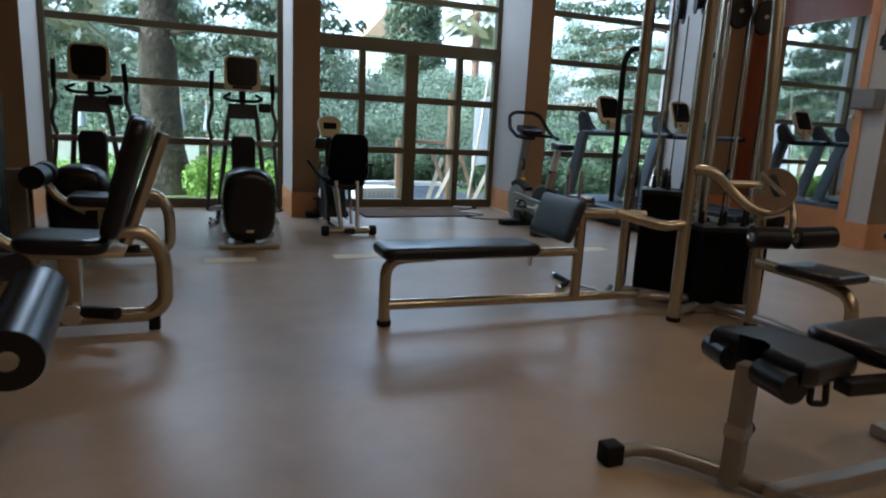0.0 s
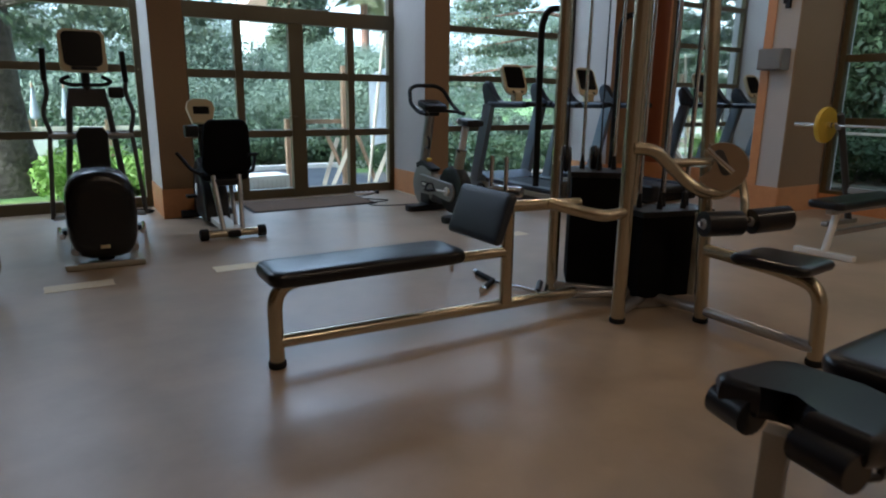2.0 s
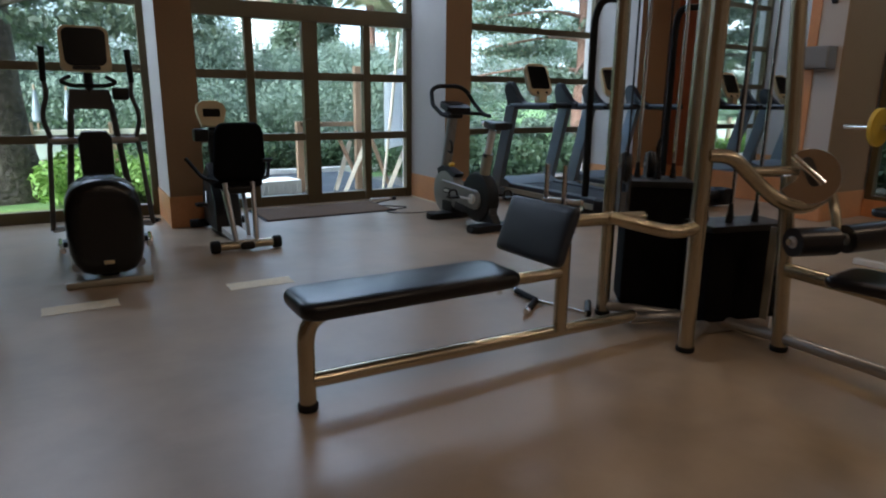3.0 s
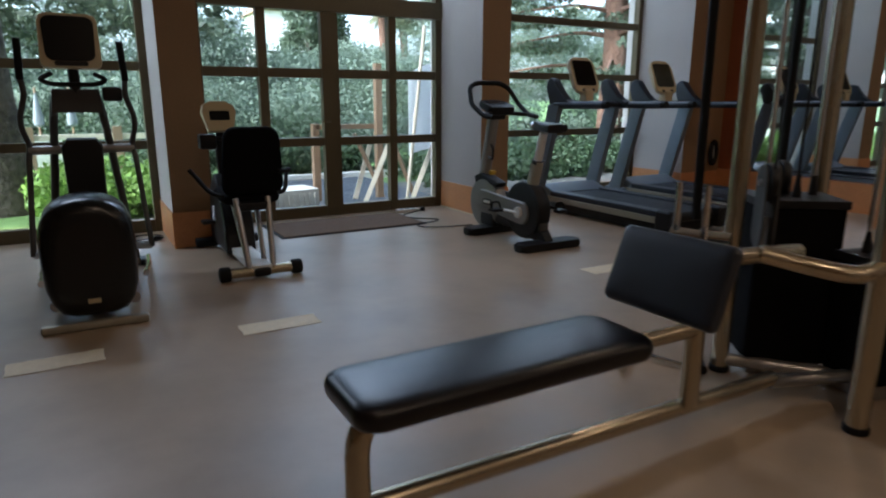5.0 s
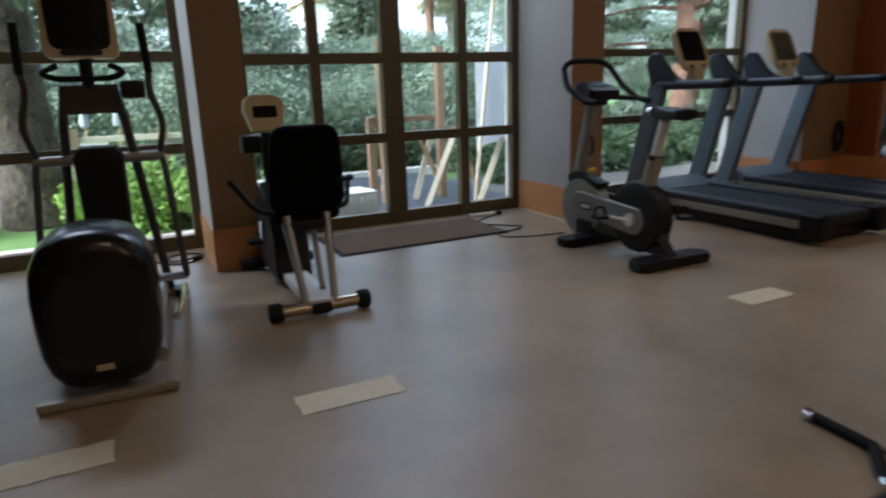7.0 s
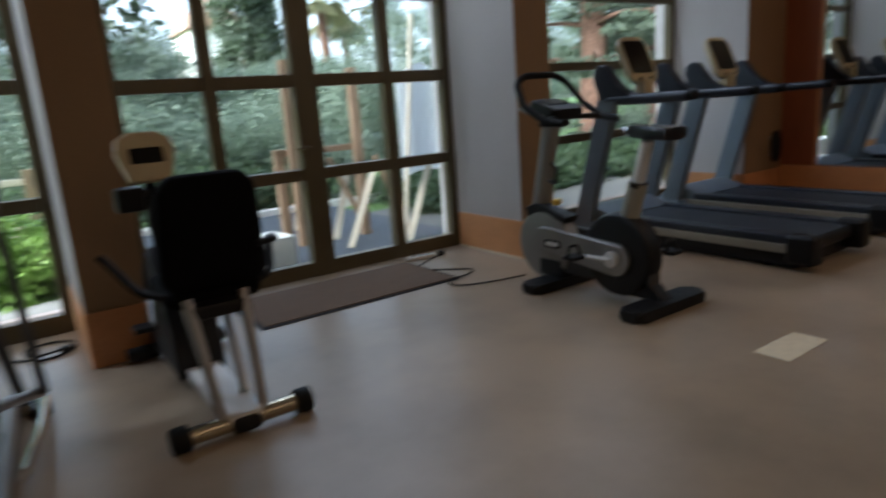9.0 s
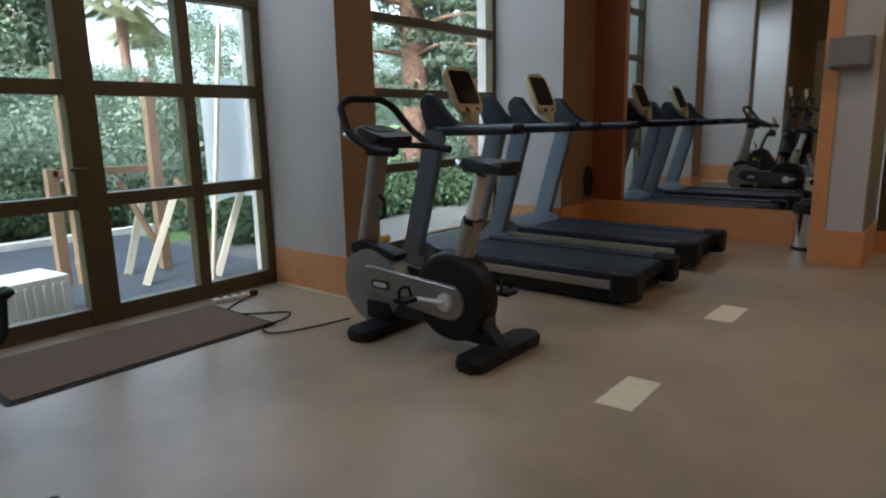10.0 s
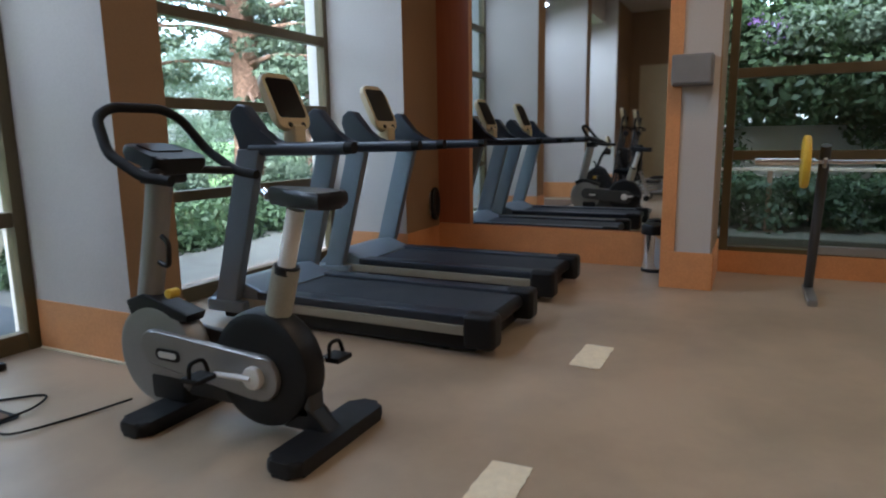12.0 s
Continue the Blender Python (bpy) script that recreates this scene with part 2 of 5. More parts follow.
PETAL = leaf_material("purple_petal", (0.20, 0.08, 0.32), (0.26, 0.12, 0.36), (0.40, 0.2, 0.5))


# ---- mesh helpers ----
def box(bm, lo, hi, bevel=0.0, m=None, seg=2):
    """A box between two corners with rounded edges, moved by m."""
    got = bmesh.ops.create_cube(bm, size=1.0)
    vs = got["verts"]
    lo, hi = Vector(lo), Vector(hi)
    for v in vs:
        v.co = Vector((lo[i] + (v.co[i] + 0.5) * (hi[i] - lo[i]) for i in range(3)))
    if bevel:
        es = list({e for v in vs for e in v.link_edges})
        r = bmesh.ops.bevel(bm, geom=es, offset=bevel, segments=seg, profile=0.5, affect="EDGES")
        vs = [v for v in r["verts"]]
    if m is not None:
        bmesh.ops.transform(bm, matrix=m, verts=list(set(vs)))
    return bm


def rounded(points, r):
    """Points of a polyline with its corners rounded to radius r."""
    pts = [Vector(p) for p in points]
    out = [pts[0]]
    for a, b, c in zip(pts, pts[1:], pts[2:]):
        d1, d2 = (a - b), (c - b)
        k = min(r, d1.length * 0.48, d2.length * 0.48)
        p, q = b + d1.normalized() * k, b + d2.normalized() * k
        for i in range(7):
            t = i / 6
            out.append(p * (1 - t) ** 2 + b * 2 * t * (1 - t) + q * t * t)
    out.append(pts[-1])
    return out


def tube(bm, points, r, bend=0.0, sides=12, flat=1.0, taper=None):
    """A round (or flattened) tube along a polyline, closed at both ends."""
    pts = rounded(points, bend) if bend and len(points) > 2 else [Vector(p) for p in points]
    rings, up = [], None
    for i, p in enumerate(pts):
        d = (pts[min(i + 1, len(pts) - 1)] - pts[max(i - 1, 0)]).normalized()
        if up is None:
            up = Vector((0, 0, 1)) if abs(d.z) < 0.9 else Vector((0, 1, 0))
        side = d.cross(up).normalized()
        up = side.cross(d).normalized()
        k = r if taper is None else r + (taper - r) * i / max(1, len(pts) - 1)
        rings.append([bm.verts.new(p + side * (k * math.cos(6.28318 * j / sides)) + up * (k * flat * math.sin(6.28318 * j / sides))) for j in range(sides)])
    for a, b in zip(rings, rings[1:]):
        for j in range(sides):
            bm.faces.new((a[j], a[(j + 1) % sides], b[(j + 1) % sides], b[j])).smooth = True
    bm.faces.new(rings[0][::-1])
    bm.faces.new(rings[-1])
    return bm


def disc(bm, centre, axis, r, thick, edge=0.008, sides=28):
    """A thick round plate with a rounded rim, centred on its axis."""
    prof = [(0.0, thick / 2), (r - edge, thick / 2), (r - edge * 0.3, thick / 2 - edge * 0.3), (r, thick / 2 - edge), (r, -thick / 2 + edge), (r - edge * 0.3, -thick / 2 + edge * 0.3), (r - edge, -thick / 2), (0.0, -thick / 2)]
    return lathe(bm, prof, centre, axis, sides)


def lathe(bm, prof, centre, axis=(0, 0, 1), sides=24):
    m = Matrix.Translation(centre) @ Vector((0, 0, 1)).rotation_difference(Vector(axis)).to_matrix().to_4x4()
    rings = []
    for r, z in prof:
        if r < 1e-5:
            rings.append([bm.verts.new(m @ Vector((0, 0, z)))])
        else:
            rings.append([bm.verts.new(m @ Vector((r * math.cos(6.28318 * j / sides), r * math.sin(6.28318 * j / sides), z))) for j in range(sides)])
    for a, b in zip(rings, rings[1:]):
        for j in range(sides):
            k = (j + 1) % sides
            if len(a) == 1 and len(b) == 1:
                continue
            if len(a) == 1:
                f = bm.faces.new((a[0], b[k], b[j]))
            elif len(b) == 1:
                f = bm.faces.new((a[j], a[k], b[0]))
            else:
                f = bm.faces.new((a[j], a[k], b[k], b[j]))
            f.smooth = True
    return bm


def slab(bm, outline, thick, m, bevel=0.0, seg=2):
    """A plate: a flat outline (x, y), thickened along z about the middle, with rounded rims, moved by m."""
    top = [bm.verts.new((x, y, thick / 2)) for x, y in outline]
    bot = [bm.verts.new((x, y, -thick / 2)) for x, y in outline]
    n = len(outline)
    f1, f2 = bm.faces.new(top), bm.faces.new(bot[::-1])
    for i in range(n):
        bm.faces.new((top[i], bot[i], bot[(i + 1) % n], top[(i + 1) % n]))
    vs = top + bot
    if bevel:
        es = list(set(f1.edges) | set(f2.edges))
        r = bmesh.ops.bevel(bm, geom=es, offset=bevel, segments=seg, profile=0.5, affect="EDGES")
        vs = list({v for v in r["verts"]} | {v for v in vs if v.is_valid})
    bmesh.ops.transform(bm, matrix=m, verts=vs)
    return bm


def cushion(bm, outline, t, m):
    """A stuffed pad: a crowned top, a full rounded rim and a flatter back."""
    steps = [(0.35, 1.0), (0.7, 0.96), (0.86, 0.86), (0.94, 0.68), (0.98, 0.42), (1.0, 0.0), (0.985, -0.5), (0.95, -0.85), (0.88, -1.0), (0.4, -1.0)]
    w = max(abs(x) for x, y in outline)
    h = max(abs(y) for x, y in outline)
    k = min(w, h)

    def ring(s, z):
        # pull in by a distance that is the same along both sides
        d = (1 - s) * k
        return [bm.verts.new(m @ Vector((x * (w - d) / w, y * (h - d) / h, z * t / 2))) for x, y in outline]

    rings = [ring(s, z) for s, z in steps]
    top = bm.verts.new(m @ Vector((0, 0, t / 2 * 1.04)))
    n = len(outline)
    for j in range(n):
        bm.faces.new((top, rings[0][j], rings[0][(j + 1) % n]))
        for a, b in zip(rings, rings[1:]):
            bm.faces.new((a[j], b[j], b[(j + 1) % n], a[(j + 1) % n]))
    bm.faces.new(rings[-1])
    return bm


def round_rect(w, h, r, n=5, top=1.0):
    """Outline of a rounded rectangle round the origin; top scales the upper width."""
    out = []
    for cx, cy, a0 in ((w / 2 - r, h / 2 - r, 0), (-w / 2 + r, h / 2 - r, 90), (-w / 2 + r, -h / 2 + r, 180), (w / 2 - r, -h / 2 + r, 270)):
        for i in range(n + 1):
            a = radians(a0 + 90 * i / n)
            x, y = cx + r * math.cos(a), cy + r * math.sin(a)
            out.append((x * (1 + (top - 1) * (y / h + 0.5)), y))
    return out


def BM():
    return bmesh.new()


def finish(name, bm, material):
    bmesh.ops.recalc_face_normals(bm, faces=bm.faces)
    bm.normal_update()
    # flat faces stay flat, rounded edges and tubes shade smoothly: normals weighted by area
    area = {f: f.calc_area() for f in bm.faces}
    normals = []
    for f in bm.faces:
        f.smooth = True
        for lp in f.loops:
            n = Vector((0, 0, 0))
            for g in lp.vert.link_faces:
                if g.normal.dot(f.normal) > 0.74:
                    n += g.normal * area[g]
            normals.append(n.normalized() if n.length > 1e-12 else f.normal.copy())
    me = bpy.data.meshes.new(name)
    bm.to_mesh(me)
    bm.free()
    me.normals_split_custom_set(normals)
    me.materials.append(material)
    return me


def part(name, bm, material, parent, label=""):
    ob = new(name, finish(name, bm, material))
    ob.parent = parent
    return tagged(ob, label)


def thing(name, at, label, category, group="", turn=0.0):
    ob = new(name)
    ob.empty_display_size = 0.1
    ob.matrix_basis = pose(*at, 0, 0, turn)
    return tagged(ob, label, category, group)


def solo(name, bm, material, label, category, group="", kind="", at=(0, 0, 0), turn=0.0):
    ob = new(name, finish(name, bm, material))
    ob.matrix_basis = pose(*at, 0, 0, turn)
    return tagged(ob, label, category, group, kind)


def plane_frame(origin, xdir, ydir):
    """A matrix whose x and y axes run along the given ways from origin."""
    x = Vector(xdir).normalized()
    z = x.cross(Vector(ydir)).normalized()
    y = z.cross(x)
    m = Matrix((x, y, z)).transposed().to_4x4()
    m.translation = origin
    return m


# ---- the room ----
YF, YG = 8.975, 9.885          # inner face of the piers, plane of the glass, north side
XF, XG = 8.755, 9.64           # the same on the east side
TOP, HEAD = 4.4, 3.9           # ceiling and window heads


def structure(name, bm, material, label, category="wall"):
    return solo(name, bm, material, label, category, kind="structure")


structure("floor", box(BM(), (-4.2, -5.2, -0.12), (9.9, 10.0, 0.0)), FLOOR, "worn tan vinyl gym floor with a soft sheen", "floor")
structure("ceiling", box(BM(), (-4.2, -5.2, TOP), (10.0, 10.2, TOP + 0.15)), CEIL, "plain off-white painted ceiling", "ceiling")
structure("wall_west", box(BM(), (-2.25, -5.2, 0), (-2.05, 10.0, TOP)), TAN, "tan painted side wall")
structure("wall_south", box(BM(), (-2.05, -5.2, 0), (9.9, -5.0, TOP)), PLASTER, "pale plaster back wall")


def pier(name, x0, x1, y0, y1, face, label):
    """A deep pier: pale sides, with a tan face panel towards the room and a terracotta skirting."""
    top = structure(name, box(BM(), (x0, y0, 0), (x1, y1, TOP)), PLASTER, label)
    (fx0, fy0, fx1, fy1) = face
    part("face_panel", box(BM(), (fx0, fy0, 0.0), (fx1, fy1, TOP)), TAN, top, "tan painted face")
    return top


def skirting(name, lo, hi):
    return structure(name, box(BM(), lo, hi, 0.004), TERRA, "terracotta-coloured skirting board along the pier", "baseboard")


E = 0.012
for name, x0, x1 in (("wall_north_a", -2.05, -0.18), ("wall_north_b", 2.54, 2.86), ("wall_north_c", 5.65, 6.0), ("wall_north_d", 8.82, 9.9)):
    pier(name, x0, x1, YF, 10.1, (x0 - 0.002, YF - 0.003, min(x1, 9.55) + 0.002, YF), "deep pale plaster pier between the garden windows")
    skirting("baseboard_" + name[-1], (x0 - E, YF - 0.015, 0), (min(x1, 9.54) + E, YF - 0.003, 0.31))
    if x0 > 0:
        skirting("baseboard_side_" + name[-1], (x0 - E, YF - 0.003, 0), (x0, YG - 0.06, 0.31))
    if x1 < 9:
        skirting("baseboard_side_r" + name[-1], (x1, YF - 0.003, 0), (x1 + E, YG - 0.06, 0.31))
structure("trim_pier_foot", box(BM(), (5.624, YF + 0.01, 0.0), (5.65 - E, YG - 0.07, 0.014), 0.003), TAPE, "worn pale edge along the foot of the skirting", "trim")
# east side: mirror wall, pier and further windows
structure("wall_east_mirror", box(BM(), (9.55, 6.483, 0), (9.9, 8.972, TOP)), REDWOOD, "red-brown wooden wall panel round the mirror")
structure("wall_east_pier", box(BM(), (XF, 6.16, 0), (9.9, 6.48, TOP)), PLASTER, "pale plaster pier beside the mirror")
structure("trim_pier", box(BM(), (XF - 0.012, 6.43, 0.305), (XF, 6.54, TOP), 0.003), TERRA, "orange wooden trim up the edge of the pier", "trim")
structure("trim_pier_side", box(BM(), (XF, 6.48, 0.305), (9.547, 6.54, TOP), 0.003), TERRA, "orange wooden lining of the mirror recess", "trim")
structure("wall_pier_side", box(BM(), (XF, 6.148, 0.0), (XG - 0.05, 6.16, TOP)), TAN, "tan painted side of the pier", "wall")
skirting("baseboard_e", (XF - 0.015, 6.14, 0), (XF, 6.54, 0.305))
skirting("baseboard_f", (XF, 6.132, 0), (XG - 0.05, 6.148, 0.305))
structure("baseboard_mirror", box(BM(), (9.52, 6.54, 0), (9.55, 8.96, 0.335), 0.004), TERRA, "orange skirting under the wall mirror", "baseboard")
structure("wall_east_low", box(BM(), (9.58, 3.3, 0), (9.9, 6.13, 0.20)), TERRA, "low orange wall under the side window")
structure("wall_east_south", box(BM(), (XF, -5.0, 0), (9.9, 3.3, TOP)), PLASTER, "pale plaster side wall")
structure("lintel_north", box(BM(), (-0.18, YF + 0.3, HEAD), (8.82, 10.1, TOP)), PLASTER, "plaster head over the garden windows", "wall")
structure("lintel_east", box(BM(), (XF + 0.3, 3.3, HEAD), (9.9, 6.148, TOP)), PLASTER, "plaster head over the side window", "wall")

mirror = solo("wall_mirror", box(BM(), (9.538, 6.57, 0.345), (9.546, 8.56, 2.85), 0.002), MIRROR, "large frameless wall mirror above the orange skirting", "mirror")
structure("trim_mirror", box(BM(), (9.538, 8.565, 0.338), (9.549, 8.60, 2.85), 0.002), TERRA, "thin orange trim beside the mirror", "trim")


# ---- windows: bronze frames with panes ----
def member(parent, name, lo, hi):
    return part(name, box(BM(), lo, hi, 0.006), BRONZE, parent)


def pane(parent, lo, hi):
    ob = part("pane", box(BM(), lo, hi), GLASS, parent)
    ob.visible_shadow = False
    return ob


def wide_window(name, a, b, sill, rows, along, g, label):
    """A window with flat panes between horizontal bars. along: 'x' or 'y', g: the plane of the glass."""
    root = thing(name, (0, 0, 0), label, "window")
    root["kind"] = "structure"

    def at(u0, u1, w0, w1, z0, z1):
        return ((u0, g + w0, z0), (u1, g + w1, z1)) if along == "x" else ((g + w0, u0, z0), (g + w1, u1, z1))

    member(root, "jamb", *at(a, a + 0.07, -0.05, 0.05, 0, HEAD))
    member(root, "jamb", *at(b - 0.07, b, -0.05, 0.05, 0, HEAD))
    member(root, "sill", *at(a + 0.07, b - 0.07, -0.055, 0.05, 0.0 if sill < 0.15 else sill - 0.06, sill))
    for z in rows:
        member(root, "glazing_bar", *at(a + 0.07, b - 0.07, -0.045, 0.045, z - 0.042, z + 0.042))
    zs = [sill] + list(rows)
    for z0, z1 in zip(zs, zs[1:]):
        pane(root, *at(a + 0.06, b - 0.06, -0.004, 0.004, z0 + 0.03, z1 - 0.03))
    return root


ROWS = (0.835, 1.545, 2.22, 2.92, HEAD - 0.05)
wide_window("window_1", -0.18, 2.54, 0.12, ROWS, "x", YG, "wide bronze-framed garden window with horizontal bars")
wide_window("window_2", 6.0, 8.82, 0.12, ROWS, "x", YG, "wide bronze-framed garden window behind the treadmills")
wide_window("window_3", 3.3, 6.13, 0.24, (1.06, 1.77, 2.48, 3.2, HEAD - 0.05), "y", XG, "bronze-framed side window over a low wall")

# glazed double door with side lights
door = thing("door_1", (0, 0, 0), "bronze-framed glazed double door with square panes", "door")
door["kind"] = "structure"
for x0, x1 in ((2.86, 3.02), (3.555, 3.645), (4.215, 4.40), (4.985, 5.075), (5.575, 5.65)):
    member(door, "stile", (x0, YG - 0.05, 0.0), (x1, YG + 0.05, 2.13))
for x0, x1 in ((2.86, 2.95), (5.575, 5.65)):
    member(door, "jamb", (x0, YG - 0.05, 2.31), (x1, YG + 0.05, HEAD))
member(door, "transom", (2.86, YG - 0.065, 2.13), (5.65, YG + 0.065, 2.31))
cols = ((3.02, 3.555), (3.645, 4.215), (4.40, 4.985), (5.075, 5.575))
for x0, x1 in cols:
    for z0, z1 in ((0.0, 0.115), (0.765, 0.855), (1.47, 1.565)):
        member(door, "rail", (x0, YG - 0.042, z0), (x1, YG + 0.042, z1))
    for z0, z1 in ((0.115, 0.765), (0.855, 1.47), (1.565, 2.13)):
        pane(door, (x0 - 0.01, YG - 0.004, z0 - 0.01), (x1 + 0.01, YG + 0.004, z1 + 0.01))
member(door, "glazing_bar", (2.95, YG - 0.045, 2.82), (5.575, YG + 0.045, 2.90))
member(door, "glazing_bar", (2.95, YG - 0.045, HEAD - 0.09), (5.575, YG + 0.045, HEAD))
for z0, z1 in ((2.31, 2.82), (2.90, HEAD - 0.09)):
    pane(door, (2.94, YG - 0.004, z0 - 0.01), (5.585, YG + 0.004, z1 + 0.01))
part("handle", tube(BM(), [(4.27, YG - 0.05, 1.02), (4.27, YG - 0.10, 1.02), (4.17, YG - 0.10, 1.02)], 0.010, 0.02), BRONZE, door)
structure("door_2", box(BM(), (-2.05, 7.75, 0), (-2.02, 8.72, 3.05), 0.004), CREAM, "tall pale door panel in the tan wall", "door")


# ceiling lamps
def downlight(x, y):
    root = thing("ceiling_lamp", (x, y, TOP), "round recessed warm ceiling lamp", "lamp", "ceiling lamps")
    part("rim", lathe(BM(), [(0.10, 0.0), (0.13, 0.0), (0.13, -0.012), (0.10, -0.02), (0.10, 0.0)], (0, 0, 0)), WHITEPL, root)
    part("bulb", lathe(BM(), [(0.0, -0.012), (0.06, -0.010), (0.098, -0.004), (0.098, 0.0), (0.0, 0.0)], (0, 0, 0)), LAMPGLOW, root, "glowing warm diffuser")
    la = new("lamp_light", bpy.data.lights.new("lamp_light", "AREA"))
    la.data.shape, la.data.size, la.data.energy, la.data.color = "DISK", 0.22, LAMP_WATTS, (1.0, 0.72, 0.45)
    la.matrix_world = look((x, y, TOP - 0.04), (x, y, 0))
    return root


LAMPGLOW = emitter("warm_lamp", (1.0, 0.72, 0.42), 6.0)
for x, y in LAMPS:
    downlight(x, y)


# ---- gym machines ----
def add_pad(name, parent, origin, xdir, ydir, w, h, t, material, label="", r=0.05, top=1.0):
    return part(name, cushion(BM(), round_rect(w, h, r, 5, top), t, plane_frame(origin, xdir, ydir)), material, parent, label)


def elliptical(at):
    root = thing("elliptical_trainer", at, "dark elliptical trainer with cream-framed screen facing the garden", "elliptical", "ellipticals by the window")
    part("rear_foot", box(BM(), (-0.275, 0.085, 0.0), (0.265, 0.145, 0.05), 0.016), OLIVEGREY, root, "beige-grey foot bar")
    bm = BM()
    half = [(0.10, 0.070), (0.165, 0.092), (0.206, 0.15), (0.231, 0.235), (0.240, 0.36), (0.240, 0.50), (0.228, 0.605), (0.196, 0.680), (0.15, 0.722), (0.09, 0.748), (0.03, 0.757)]
    outline = half + [(-x, z) for x, z in reversed(half)]
    # rounded at both ends: rings of the outline drawn in towards the middle
    rings = [[bm.verts.new((x * k, y, 0.37 + (z * 0.975 - 0.37) * k)) for x, z in outline] for y, k in ((0.064, 0.60), (0.068, 0.78), (0.082, 0.89), (0.11, 0.955), (0.16, 0.99), (0.24, 1.0), (0.36, 1.0), (0.45, 0.97), (0.50, 0.90), (0.52, 0.75))]
    for r0, r1 in zip(rings, rings[1:]):
        for j in range(len(outline)):
            k = (j + 1) % len(outline)
            bm.faces.new((r0[j], r0[k], r1[k], r1[j]))
    bm.faces.new(rings[0])
    bm.faces.new(rings[-1][::-1])
    part("drum_housing", bm, SMOKE, root, "glossy dark brown housing")
    part("badge", box(BM(), (-0.032, 0.058, 0.160), (0.032, 0.082, 0.186), 0.003), CREAM, root)
    for s in (-1, 1):
        part("side_rail", tube(BM(), [(0.20 * s, 0.3, 0.10), (0.215 * s, 1.2, 0.07), (0.22 * s, 1.62, 0.07)], 0.035, 0.05), STEEL, root)
        part("upright", tube(BM(), [(0.27 * s, 1.60, 0.03), (0.15 * s, 1.44, 1.16), (0.12 * s, 1.43, 1.30)], 0.026, 0.1), DARKGREY, root)
        part("swing_arm", tube(BM(), [(0.315 * s, 1.40, 1.40), (0.30 * s, 1.40, 1.28), (0.36 * s, 1.42, 1.10), (0.315 * s, 1.46, 0.93), (0.33 * s, 1.44, 0.86), (0.37 * s, 1.25, 0.20)], 0.019, 0.08), DARKGREY, root)
        part("grip", tube(BM(), [(0.30 * s, 1.36, 1.64), (0.315 * s, 1.40, 1.38)], 0.023), RUBBER, root, "black foam grip")
        part("pedal", box(BM(), (0.16 * s - 0.07, 0.62, 0.27), (0.16 * s + 0.07, 1.02, 0.31), 0.015), BLACK, root)
        part("ramp_rail", tube(BM(), [(0.29 * s, 0.62, 0.16), (0.33 * s, 1.10, 0.09), (0.35 * s, 1.58, 0.05)], 0.022, 0.1), CHROME, root, "polished roller rail")
        part("ramp_foot", box(BM(), (0.33 * s - 0.04, 1.50, 0.0), (0.33 * s + 0.04, 1.64, 0.05), 0.01), BLACK, root)
        part("pedal_arm", tube(BM(), [(0.17 * s, 0.45, 0.25), (0.20 * s, 1.05, 0.26), (0.36 * s, 1.28, 0.20)], 0.024, 0.06), STEEL, root)
    part("crossbar", tube(BM(), [(-0.33, 1.46, 0.905), (0.33, 1.46, 0.905)], 0.032), GREY, root)
    bm = BM()
    slab(bm, [(-0.11, 0.1), (0.11, 0.1), (0.125, 0.93), (0.09, 0.985), (-0.09, 0.985), (-0.125, 0.93)], 0.20, plane_frame((0, 1.36, 0), (1, 0, 0), (0, 0, 1)), 0.02)
    part("centre_tower", bm, BLACK, root)
    part("base_beam", box(BM(), (-0.06, 0.3, 0.02), (0.06, 1.6, 0.10), 0.015), BLACK, root)
    part("front_foot", box(BM(), (-0.30, 1.56, 0.0), (0.30, 1.64, 0.05), 0.015), OLIVEGREY, root)
    bm = BM()
    slab(bm, [(-0.165, 1.13), (-0.12, 1.17), (0.12, 1.17), (0.165, 1.13), (0.145, 1.32), (-0.145, 1.32)], 0.05, plane_frame((0, 1.43, 0), (1, 0, 0), (0, 0, 1)), 0.01)
    part("mast_plate", bm, DARKGREY, root)
    part("neck", tube(BM(), [(0, 1.44, 1.29), (0, 1.42, 1.50)], 0.035), BLACK, root)
    part("handlebar", tube(BM(), [(-0.13, 1.30, 1.415), (-0.20, 1.22, 1.375), (-0.13, 1.24, 1.345), (0.13, 1.24, 1.345), (0.20, 1.22, 1.375), (0.13, 1.30, 1.415)], 0.016, 0.05), RUBBER, root)
    bar = part("console", slab(BM(), round_rect(0.37, 0.36, 0.045, 5, 0.95), 0.055, plane_frame((0, 1.40, 1.63), (1, 0, 0), (0, 0.17, 1)), 0.015), CREAM, root, "cream plastic console frame")
    part("screen", slab(BM(), round_rect(0.295, 0.295, 0.05, 5, 1.06), 0.012, plane_frame((0, 1.372, 1.648), (1, 0, 0), (0, 0.17, 1)), 0.004), SCREEN, bar, "dark switched-off screen")
    part("key_strip", slab(BM(), round_rect(0.20, 0.03, 0.012), 0.012, plane_frame((0, 1.345, 1.485), (1, 0, 0), (0, 0.17, 1)), 0.004), BLACK, bar)
    part("bottle_holder", box(BM(), (0.16, 1.26, 1.235), (0.285, 1.36, 1.335), 0.02), BLACK, root)
    root.matrix_basis = pose(*at, 0, 0, -1.8)
    return root


